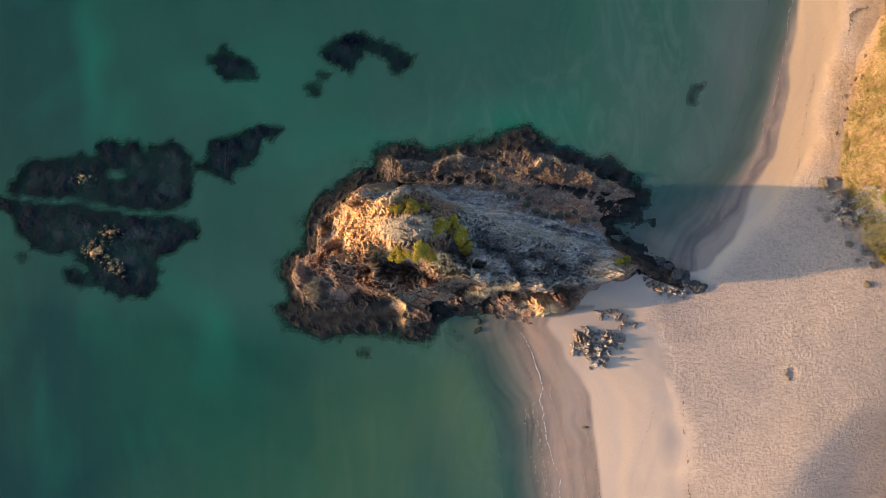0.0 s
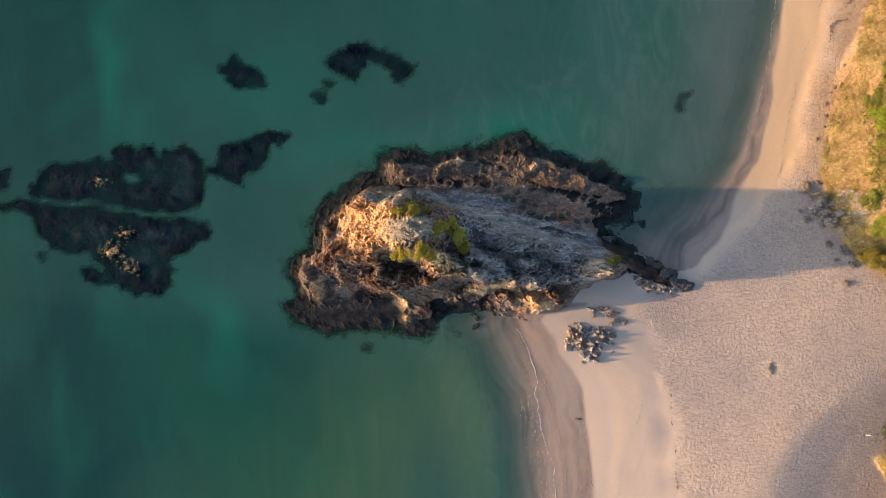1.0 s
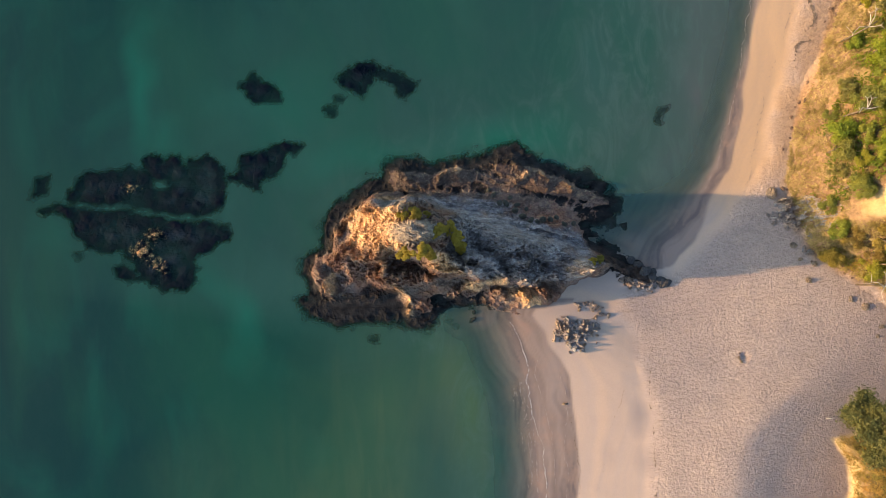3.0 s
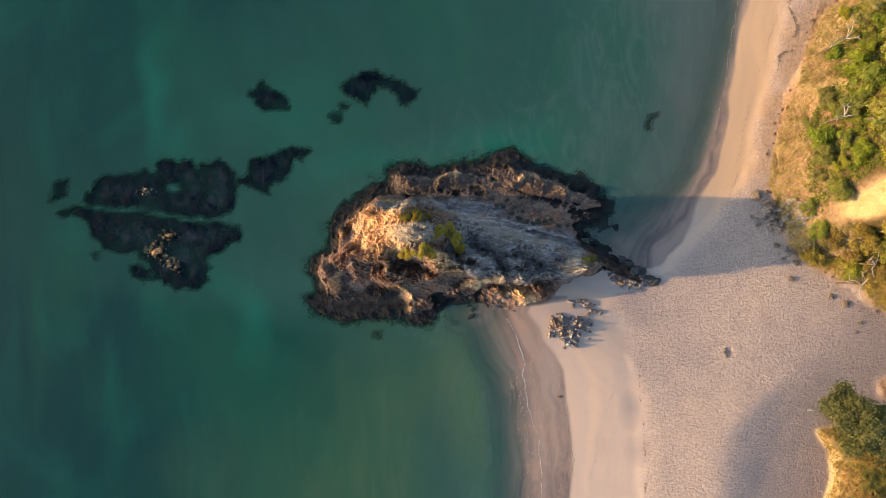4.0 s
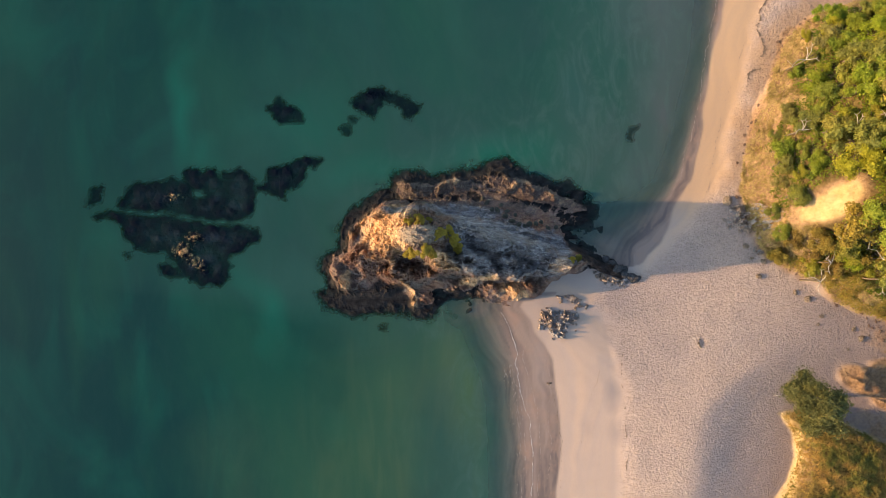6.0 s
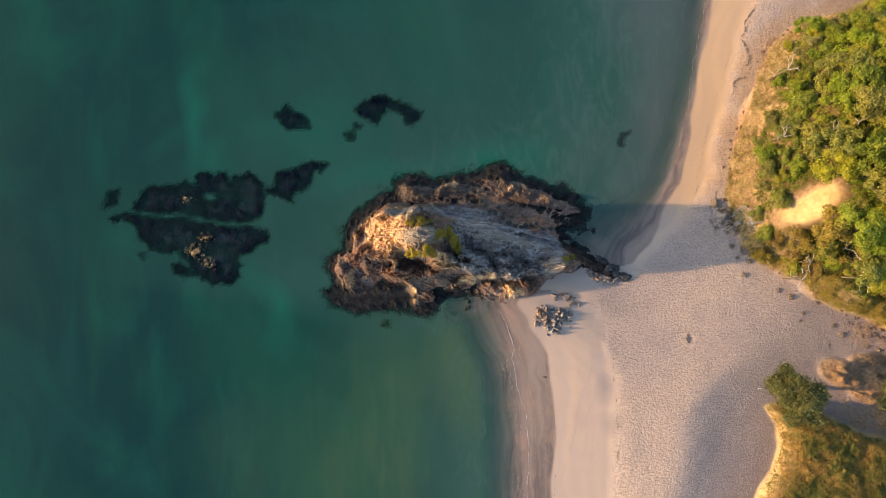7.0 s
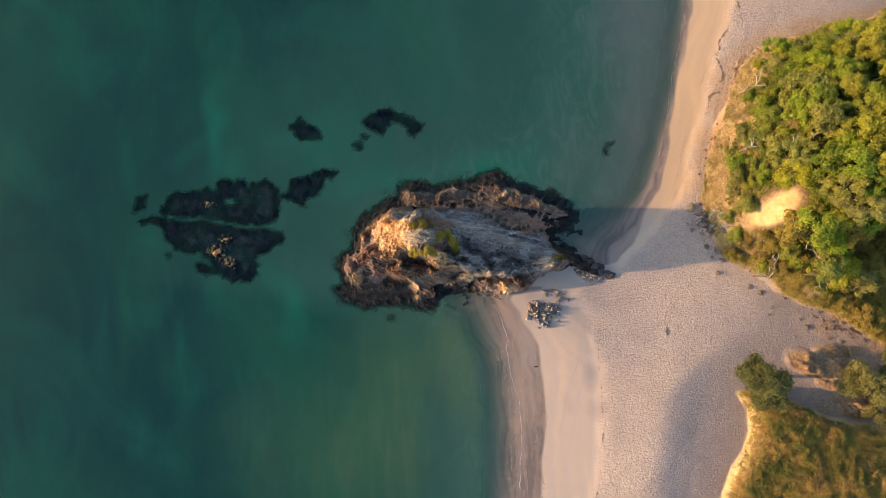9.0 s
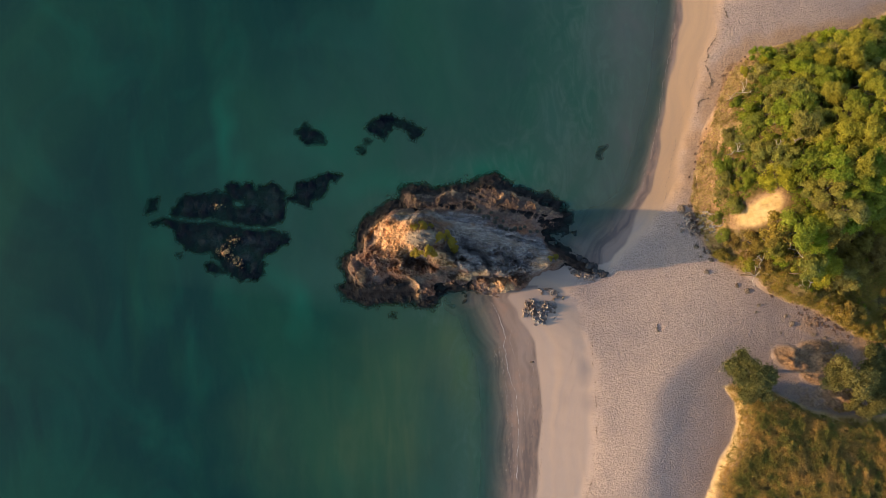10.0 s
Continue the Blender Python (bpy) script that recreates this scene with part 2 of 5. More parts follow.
    if domed:
        mottle = n.math("MULTIPLY", n.math("ADD", n.math("MULTIPLY", mottle, 0.5), 0.5), n.attribute("dome"))
    color = n.mix(wet, color, n.mix(mottle, *weed))
    calm = n.math("SUBTRACT", 1.0, n.math("MULTIPLY", n.math("MAXIMUM", n.math("MAXIMUM", n.attribute("still"), n.math("MULTIPLY", wet, 0.45)), n.math("MULTIPLY", n.attribute("lee"), 0.5)), 0.85), True)
    strata = n.noise(2.2, 8, 0.68, ((0.35, 1.6, 1.0), 17))
    normal = n.bump(n.math("MULTIPLY", crest, calm), 0.5 * relief, 0.20, n.bump(n.math("MULTIPLY", strata, calm), 0.8 * relief, 0.36))
    normal = n.bump(n.math("MULTIPLY", n.noise(6, 9, 0.76), calm), 1.0 * relief, 0.18, normal)
    return n.done(color, n.mix(wet, (0.95,) * 3, (0.8,) * 3), normal, specular)


def make_water():
    n = Nodes("sea_water")
    depth, offing = n.attribute("depth"), n.attribute("offing")
    drift = n.noise(0.05, 5, 0.55, ((1.0, 0.5, 1.0), 70), distortion=0.9)
    veil = n.noise(0.10, 3, 0.5, ((1.0, 0.55, 1.0), 25), distortion=2.2)
    wisp = n.noise(0.40, 6, 0.62, ((1.0, 0.45, 1.0), 35), distortion=2.6)
    deep = n.mix(n.ramp(drift, [(0.38, 0.0), (0.64, 1.0)]), (0.0062, 0.036, 0.0360), (0.0105, 0.060, 0.0430))
    shoal = n.mix(n.ramp(veil, [(0.38, 0.0), (0.64, 1.0)]), (0.038, 0.110, 0.088), (0.062, 0.116, 0.108))
    body = n.mix(n.ramp(n.math("MULTIPLY", offing, 0.2), [(0.06, 0.0), (0.40, 0.64), (0.90, 1.0)]), shoal, deep)
    body = n.mix(n.ramp(veil, [(0.48, 0.0), (0.72, 0.30)]), body, (0.009, 0.092, 0.068))
    body = n.mix(n.attribute("bar"), body, (0.010, 0.122, 0.085))
    body = n.mix(n.attribute("silt"), body, (0.066, 0.120, 0.058))
    body = n.mix(n.attribute("wash"), body, (0.098, 0.116, 0.120))
    shallow = n.ramp(n.math("MULTIPLY", offing, 0.2), [(0.10, 1.0), (0.45, 0.05)])
    body = n.mix(n.math("MULTIPLY", n.ramp(wisp, [(0.46, 0.0), (0.70, 0.55)]), shallow), body, (0.085, 0.150, 0.130))
    streaks = n.noise(0.42, 4, 0.55, ((1.0, 0.16, 1.0), 4), distortion=1.0)
    body = n.mix(n.math("MULTIPLY", n.ramp(streaks, [(0.44, 0.0), (0.72, 0.45)]), n.attribute("silt")), body, (0.125, 0.150, 0.075))
    body = n.mix(n.math("MULTIPLY", n.ramp(streaks, [(0.34, 0.5), (0.48, 0.0)]), n.attribute("wash")), body, (0.062, 0.082, 0.098))
    n.put(n.bsdf, "Base Color", body)
    n.put(n.bsdf, "Roughness", 0.35)
    n.put(n.bsdf, "IOR", 1.33)
    n.put(n.bsdf, "Specular IOR Level", 0.08)
    ripple = n.bump(n.noise(2.2, 5, 0.6, ((1.0, 0.4, 1.0), 10)), 0.10, 0.05)
    n.put(n.bsdf, "Normal", ripple)
    clear = n.add("ShaderNodeBsdfTransparent")
    n.put(clear, "Color", n.mix(n.ramp(depth, [(0.0, 0.0), (0.30, 1.0)]), (1.0, 1.0, 1.0), (0.70, 0.82, 0.82)))
    thick = n.math("POWER", n.math("MULTIPLY", depth, 1.9), 1.2)
    cover = n.math("SUBTRACT", 1.0, n.math("POWER", 2.718, n.math("MULTIPLY", thick, -1.0)), True)
    blend = n.add("ShaderNodeMixShader", Fac=cover)
    out = n.tree.nodes["Material Output"]
    n.tree.links.new(clear.outputs[0], blend.inputs[1])
    n.tree.links.new(n.bsdf.outputs[0], blend.inputs[2])
    n.tree.links.new(blend.outputs[0], out.inputs["Surface"])
    return n.mat


def make_leaf(name, tones, single=False):
    n = Nodes(name)
    color = n.ramp(n.island() if single else n.each(), [(k / max(1, len(tones) - 1), c) for k, c in enumerate(tones)])
    if not single:
        color = n.mix(n.ramp(n.island(), [(0.0, 0.35), (0.6, 0.0)]), color, tuple(0.4 * c for c in tones[0]))
    color = n.mix(n.ramp(n.noise(1.1, 4), [(0.45, 0.0), (0.7, 0.5)]), color, tuple(1.25 * c for c in tones[-1]))
    n.done(color, 0.6, None, 0.2)
    glow = n.add("ShaderNodeBsdfTranslucent", Color=color)
    blend = n.add("ShaderNodeMixShader", Fac=0.35)
    n.tree.links.new(n.bsdf.outputs[0], blend.inputs[1])
    n.tree.links.new(glow.outputs[0], blend.inputs[2])
    n.tree.links.new(blend.outputs[0], n.tree.nodes["Material Output"].inputs["Surface"])
    return n.mat


def make_plain(name, a, b, scale, rough=0.9, bumpy=0.3):
    n = Nodes(name)
    color = n.mix(n.ramp(n.noise(scale, 7, 0.65), [(0.35, 0.0), (0.65, 1.0)]), a, b)
    return n.done(color, rough, n.bump(n.noise(scale * 3, 7, 0.7), bumpy, 0.05), 0.25)


GROUND = make_ground()
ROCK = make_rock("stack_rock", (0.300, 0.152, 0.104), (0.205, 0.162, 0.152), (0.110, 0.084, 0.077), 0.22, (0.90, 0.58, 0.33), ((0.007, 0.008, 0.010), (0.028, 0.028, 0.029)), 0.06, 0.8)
REEF = make_rock("reef_rock", (0.13, 0.085, 0.055), (0.085, 0.075, 0.065), (0.035, 0.032, 0.032), 1.0, (0.85, 0.49, 0.23), ((0.0015, 0.004, 0.011), (0.020, 0.028, 0.039)), 0.03, 0.45, True)
BOULDER = make_rock("boulder_rock", (0.40, 0.30, 0.21), (0.32, 0.28, 0.24), (0.16, 0.13, 0.105), 0.25)
CLUSTER = make_rock("cluster_rock", (0.44, 0.31, 0.22), (0.34, 0.35, 0.38), (0.16, 0.16, 0.17), 0.12, (0.55, 0.38, 0.24))
WATER = make_water()
LEAF = make_leaf("tree_leaves", [(0.165, 0.215, 0.024), (0.27, 0.345, 0.022), (0.225, 0.245, 0.070), (0.38, 0.365, 0.028), (0.27, 0.235, 0.090), (0.205, 0.295, 0.026), (0.33, 0.305, 0.040)])
DARK_LEAF = make_leaf("dark_leaves", [(0.105, 0.118, 0.042), (0.155, 0.158, 0.048), (0.225, 0.195, 0.060)])
DRY_LEAF = make_leaf("dry_leaves", [(0.21, 0.185, 0.04), (0.30, 0.235, 0.045), (0.25, 0.175, 0.05), (0.35, 0.27, 0.05)])
SHRUB_LEAF = make_leaf("shrub_leaves", [(0.34, 0.26, 0.050), (0.52, 0.40, 0.060), (0.20, 0.19, 0.05)])
BARK = make_plain("bark", (0.10, 0.075, 0.05), (0.20, 0.16, 0.12), 4)
DEADWOOD = make_plain("bleached_wood", (0.42, 0.37, 0.31), (0.60, 0.55, 0.47), 5)
def make_fern():
    n = Nodes("dry_fern")
    color = n.ramp(n.noise(0.42, 7, 0.7), [(0.32, (0.075, 0.105, 0.024)), (0.44, (0.19, 0.175, 0.040)), (0.54, (0.36, 0.225, 0.062)), (0.68, (0.46, 0.27, 0.095))])
    color = n.mix(n.ramp(n.island(), [(0.0, 0.3), (1.0, 0.0)]), color, (0.15, 0.12, 0.035))
    color = n.mix(n.ramp(n.noise(0.16, 4, 0.6), [(0.40, 0.6), (0.52, 0.0)]), color, (0.085, 0.105, 0.025))
    return n.done(color, 0.8, None, 0.15)


def make_straw():
    n = Nodes("straw")
    color = n.ramp(n.noise(0.9, 6, 0.68), [(0.32, (0.20, 0.17, 0.05)), (0.46, (0.36, 0.28, 0.10)), (0.58, (0.56, 0.43, 0.19)), (0.72, (0.34, 0.23, 0.10))])
    color = n.mix(n.ramp(n.island(), [(0.0, 0.55), (1.0, 0.0)]), color, (0.16, 0.11, 0.04))
    return n.done(color, 0.85, None, 0.15)


STRAW = make_straw()
FERN = make_fern()
UNDER = make_leaf("undergrowth_leaves", [(0.085, 0.130, 0.018), (0.17, 0.24, 0.016), (0.13, 0.15, 0.035), (0.22, 0.24, 0.02)], True)
BRUSH = make_leaf("brush_leaves", [(0.17, 0.17, 0.03), (0.30, 0.25, 0.045), (0.36, 0.22, 0.06), (0.24, 0.25, 0.03), (0.42, 0.30, 0.08)], True)
SLATE = make_plain("wet_slate", (0.020, 0.021, 0.024), (0.062, 0.062, 0.066), 3, 0.7)
MOSSY = make_rock("mossy_rock", (0.12, 0.118, 0.095), (0.105, 0.112, 0.102), (0.05, 0.05, 0.046), 0.05, (0.17, 0.165, 0.13))
EARTH = make_plain("dark_earth", (0.11, 0.072, 0.052), (0.21, 0.135, 0.095), 3)
FAINT_FOAM = make_plain("faint_foam", (0.22, 0.178, 0.158), (0.29, 0.24, 0.21), 6, 0.6)
FOAM = make_plain("sea_foam", (0.30, 0.28, 0.27), (0.46, 0.43, 0.41), 6, 0.6)
PRINTS = make_plain("trodden_sand", (0.25, 0.185, 0.14), (0.31, 0.23, 0.175), 6)
WRACK = make_plain("dry_seaweed", (0.11, 0.085, 0.065), (0.19, 0.14, 0.105), 8)

# ---------------------------------------------------------------- lie of the land
SHORE = [(27.93, 43.21), (26.63, 25.75), (26.07, 21.64), (24.94, 16.00), (23.96, 10.88), (22.89, 6.78), (21.20, 4.22), (19.56, 1.65), (18.28, 0.12), (17.51, -1.93), (15.72, -2.96), (11.12, -1.42), (6.00, -2.97), (4.87, -5.43), (6.25, -8.09), (7.53, -11.16), (7.94, -15.26), (8.05, -19.86), (7.94, -26.51), (6.00, -43.89)] + [(400.0, -60.0), (400.0, 60.0)]
HILL = [(58.72, 28.31), (47.78, 25.92), (44.42, 24.10), (41.06, 23.38), (37.52, 22.66), (34.34, 21.81), (31.89, 19.73), (30.65, 16.46), (29.16, 12.46), (28.16, 8.77), (27.66, 5.57), (28.26, 2.92), (29.05, 0.64), (29.83, -0.77), (31.90, -1.94), (34.09, -3.04), (35.43, -4.64), (37.37, -5.62), (40.04, -6.48), (42.34, -7.70), (44.64, -9.41), (47.54, -10.39), (62.04, -9.64), (97.96, -3.56), (98.36, 28.03)]
BLUFF = [(30.76, -14.95), (31.95, -16.63), (32.18, -18.86), (31.45, -21.21), (30.35, -22.90), (29.60, -25.07), (28.85, -27.12), (27.30, -32.72), (27.51, -45.60), (95.94, -45.03), (96.26, -18.98), (55.09, -18.20), (43.19, -18.05), (39.85, -17.46), (36.75, -15.90), (33.64, -14.34)]
CREST = [(28.82, -10.33), (26.05, -12.18), (23.89, -14.96), (22.90, -18.04), (22.33, -22.04), (21.88, -26.96), (21.37, -33.10)]
TRAMPLED = [(14.50, -5.00), (15.60, -7.00), (16.70, -9.00), (16.89, -12.38), (17.13, -16.14), (17.24, -21.14), (16.73, -24.27), (15.84, -28.02), (14.20, -33.65), (87.46, -33.24), (88.17, 31.19), (32.57, 31.61), (30.16, 24.05), (28.43, 15.24), (26.52, 7.07), (23.06, 1.43), (19.93, -1.71), (17.60, -3.10), (15.20, -3.70)]
CLAY = [(30.8, 4.5), (31.4, 5.2), (32.2, 5.6), (32.6, 5.5), (32.9, 4.7), (32.7, 3.6), (32.2, 2.8), (31.4, 2.4), (30.5, 2.4), (30.4, 3.4)]

POOLS = [
    (15.80, -13.64, 1.03, 2.06, 4, 1), (16.36, -16.93, 1.35, 1.59, 8, 1),
    (15.51, -7.94, 0.64, 1.44, 0, 0.6), (13.47, -16.79, 0.80, 1.60, 0, 0.4),
    (9.25, -11.15, 0.88, 3.60, 6, 0.5)]
HOLLOW = (24.11, -8.53)
GULLY = [
    (41.37, -8.35, 4.45, 1.91, -20, 1), (45.73, -9.92, 4.45, 2.54, 0, 1),
    (43.23, -11.49, 5.72, 2.54, 0, 1), (47.59, -12.43, 5.08, 4.45, 0, 1),
    (39.00, -7.43, 2.55, 1.27, -30, 0.7), (41.87, -15.79, 6.34, 2.66, 0, 1.2),
    (47.46, -16.47, 6.34, 4.44, 0, 1.2)]
SPUR = [
    (38.28, -11.91, 2.79, 1.52, -25, 1.2), (41.13, -12.96, 2.52, 1.89, 10, 1.8),
    (43.23, -15.62, 2.15, 2.15, 0, 1.5), (40.74, -10.55, 2.54, 0.89, 0, 1)]


def land(x, y):
    """Height of sea bed, beach and hills."""
    s = 0.0
    for dx, dy in ((0, 0), (2.2, 0), (-2.2, 0), (0, 2.2), (0, -2.2), (3.2, 3.2), (-3.2, 3.2), (3.2, -3.2), (-3.2, -3.2)):
        s = s + inside(x + dx, y + dy, SHORE) / 9
    s = s + 0.5 * cloudy(x * 0.12, y * 0.12, 3, 3)
    up = np.where(s > 0, np.interp(s, [0, 3, 6, 10, 16, 30], [0, 0.42, 0.95, 1.5, 2.0, 2.5]), np.interp(s, [-400, -45, -16, -6, -2, 0], [-12, -5.0, -2.0, -0.75, -0.22, 0]) * (1 + 1.2 * step(-3, -9, y) * step(-2.0, -5.5, s) + 1.6 * step(3, 7, y) * step(-8, -1.2, s)))
    up = np.maximum(up, -5.5 + 0.4 * cloudy(x * 0.03, y * 0.03, 2, 8))
    up = np.maximum(up, -0.10 - 0.05 * (x - 16.0) ** 2 - 0.10 * (y - 0.3) ** 2)
    up = np.maximum(up, -0.10 - 0.035 * (x - 4.0) ** 2 - 0.10 * (y + 5.6) ** 2)
    cx = np.interp(y, [p[1] for p in CREST][::-1], [p[0] for p in CREST][::-1])
    lee = x - cx + 0.5 * cloudy(x * 0.2, y * 0.2, 3, 24)
    gate = step(-6, -15, y) * step(-75, -45, y)
    berm = np.interp(lee, [-9, -6, -3, -1, 0, 0.7, 1.5, 2.5, 4, 6, 8, 12, 20], [0, 0.1, 0.40, 0.62, 0.66, 0.60, 0.46, 0.28, 0.05, -0.14, -0.27, -0.3, 0])
    up = up + gate * berm
    hole = np.hypot(x - HOLLOW[0], y - HOLLOW[1])
    up = up - 0.20 * np.exp(-(hole / 0.26) ** 2) + 0.04 * np.exp(-((hole - 0.5) / 0.2) ** 2)
    up = up + 0.05 * cloudy(x * 0.35, y * 0.35, 3, 21) * step(0, 5, s)
    h = inside(x, y, HILL) + 0.7 * cloudy(x * 0.3, y * 0.3, 4, 31)
    rise = np.interp(h, [-1, 0, 0.8, 2, 4, 6, 9, 14, 60], [0, 0, 1.8, 4.6, 8.6, 10.6, 11.8, 12.6, 16])
    rise = rise * np.interp(y, [-8, -1, 3, 12, 17, 26], [0.5, 0.6, 0.95, 1.0, 0.62, 0.5])
    ridge = np.interp(y, [-40, -8, -3, 0, 4, 9, 16, 30], [48, 41, 36.2, 34.8, 36.6, 39.5, 39.8, 46])
    rise = rise - np.clip(x - ridge, 0, 14) * np.interp(y, [-4, 4, 9], [1.6, 1.5, 0.9]) * step(0, 6, h)
    rise = np.maximum(rise, 0) + step(0.5, 4, h) * 0.9 * cloudy(x * 0.25, y * 0.25, 4, 41)
    b = inside(x, y, BLUFF) + 0.35 * cloudy(x * 0.6, y * 0.6, 4, 51)
    bank = np.interp(b, [-1, 0, 0.7, 4, 12, 60], [0, 0, 2.2, 2.9, 3.9, 9]) + step(0, 3, b) * 0.45 * cloudy(x * 0.22, y * 0.22, 4, 61)
    spur = 0.8 * heap(x, y, SPUR, 1.3) * (0.35 + 1.5 * craggy(x * 0.7 + 0.3 * y, y * 1.0, 5, 65, 0.62))
    rise = np.maximum(rise, 0) + step(-0.2, 0.8, h) * step(4.5, 2.0, h) * 0.9 * (craggy(x * 0.75, y * 0.6, 5, 43, 0.6) - 0.35)
    rise = rise - 1.3 * np.exp(-((x - 29.15) / 0.5) ** 2 - ((y - 9.35) / 0.32) ** 2)
    return up + np.maximum(rise, 0) + np.maximum(np.maximum(bank, 0), spur)


STACK = [(-11.58, -1.97), (-10.98, -0.67), (-9.65, 0.13), (-10.05, 1.59), (-9.04, 3.20), (-7.43, 4.57), (-5.81, 5.83), (-4.92, 5.62), (-4.88, 6.71), (-3.39, 7.40), (-0.97, 7.08), (0.65, 7.40), (2.66, 7.56), (4.28, 8.13), (5.69, 8.61), (6.90, 8.05), (8.92, 7.16), (10.74, 6.27), (11.95, 6.43), (13.57, 5.30), (14.78, 3.89), (15.02, 1.75), (12.96, 1.59), (14.78, 0.06), (16.79, -0.91), (18.25, -1.64), (18.41, -2.37), (17.40, -3.25), (16.23, -3.17), (14.78, -2.37), (13.89, -1.96), (12.56, -2.85), (11.14, -3.58), (10.34, -4.47), (8.32, -5.60), (6.70, -5.40), (4.68, -4.99), (2.67, -4.22), (0.24, -4.79), (-0.77, -6.40), (-3.39, -6.00), (-5.81, -6.08), (-8.64, -6.08), (-10.66, -5.40), (-11.58, -4.47), (-10.66, -3.82), (-10.98, -2.77)]
STACK_TOP = [
    (-1.64, 1.12, 6.53, 2.81, -3, 10.2), (2.35, -0.49, 3.55, 1.49, -20, 7.2),
    (-3.06, 2.70, 3.78, 1.75, 8, 9.0), (-1.51, -0.02, 4.12, 1.58, -20, 9),
    (-0.48, -0.64, 3.78, 1.44, -22, 8.9), (2.08, -1.60, 2.73, 1.08, -18, 6.6),
    (3.80, 0.77, 5.74, 2.30, -14, 6.7), (5.60, -0.95, 3.60, 1.30, -14, 5.2), (7.56, -0.10, 6.21, 1.73, -14, 4.1),
    (12.72, -1.04, 3.75, 1.09, -22, 2), (16.34, -1.69, 2.39, 1.03, -30, 0.9),
    (-5.29, 3.43, 2.57, 1.32, 20, 5.4)]
STACK_SIDES = [
    (-6.80, -0.80, 4.40, 2.20, -8, 3.6), (-4.70, -0.50, 3.00, 1.40, -14, 5.8), (-9.63, -1.88, 1.70, 2.09, 0, 1.5),
    (-3.53, -1.90, 3.75, 2.00, -20, 5.0), (-1.0, -2.10, 3.2, 1.5, -8, 5.2), (2.30, -2.20, 2.60, 1.05, -20, 4.4), (1.2, -3.70, 2.0, 0.9, -5, 1.5),
    (4.40, -1.95, 2.10, 1.05, -26, 5.2), (6.50, -2.10, 2.20, 1.00, -16, 4.3),
    (8.20, -3.60, 1.70, 0.95, 0, 1.9), (6.40, -3.80, 1.60, 1.15, 0, 1.8), (4.40, -3.70, 1.50, 0.95, 0, 1.5),
    (10.8, -1.40, 1.60, 1.00, 8, 5.0), (8.30, -1.95, 3.07, 1.15, -4, 2.9),
    (-2.53, 5.91, 3.16, 1.58, 0, 0.8)]
STACK_SHELF = [
    (-6.58, -4.84, 6.02, 1.77, 0, 0.35), (-1.76, -4.95, 3.20, 1.68, 0, 0.5),
    (0.95, 5.92, 2.69, 1.35, 0, 0.55), (5.41, 6.73, 3.42, 1.35, -5, 0.5),
    (4.65, 4.94, 11.62, 3.37, -4, 0.35), (7.99, 5.62, 3.58, 1.51, -10, 0.7),
    (10.18, 5.14, 1.91, 1.19, 0, 0.7), (12.27, 4.39, 3.05, 2.25, -20, 0.4),
    (11.90, 2.55, 3.62, 1.37, 0, 0.25)]
STACK_ALGAE = [
    (15.72, -1.30, 3.57, 1.43, -25, 1), (13.4, 0.2, 3.4, 0.8, -25, 1), (-6.51, -4.95, 5.95, 1.59, 0, 1),
    (-5.34, -4.13, 2.79, 1.59, 0, 0.8), (5.40, 7.68, 7.94, 1.03, -8, 1),
    (-7.73, 3.64, 1.59, 3.58, -40, 0.8), (14.2, 4.6, 1.1, 1.5, 0, 0.45),
    (-2.54, 7.12, 3.18, 0.79, 0, 1)]
STACK_STILL = [
    (-7.0, -5.0, 4.6, 1.35, 0, 1), (-3.9, -4.6, 1.9, 1.3, 0, 1), (-6.3, -3.4, 2.0, 1.0, 0, 0.6),
    (4.0, 4.9, 5.5, 0.7, -6, 0.5), (9.2, 4.0, 3.6, 0.8, -12, 0.4)]
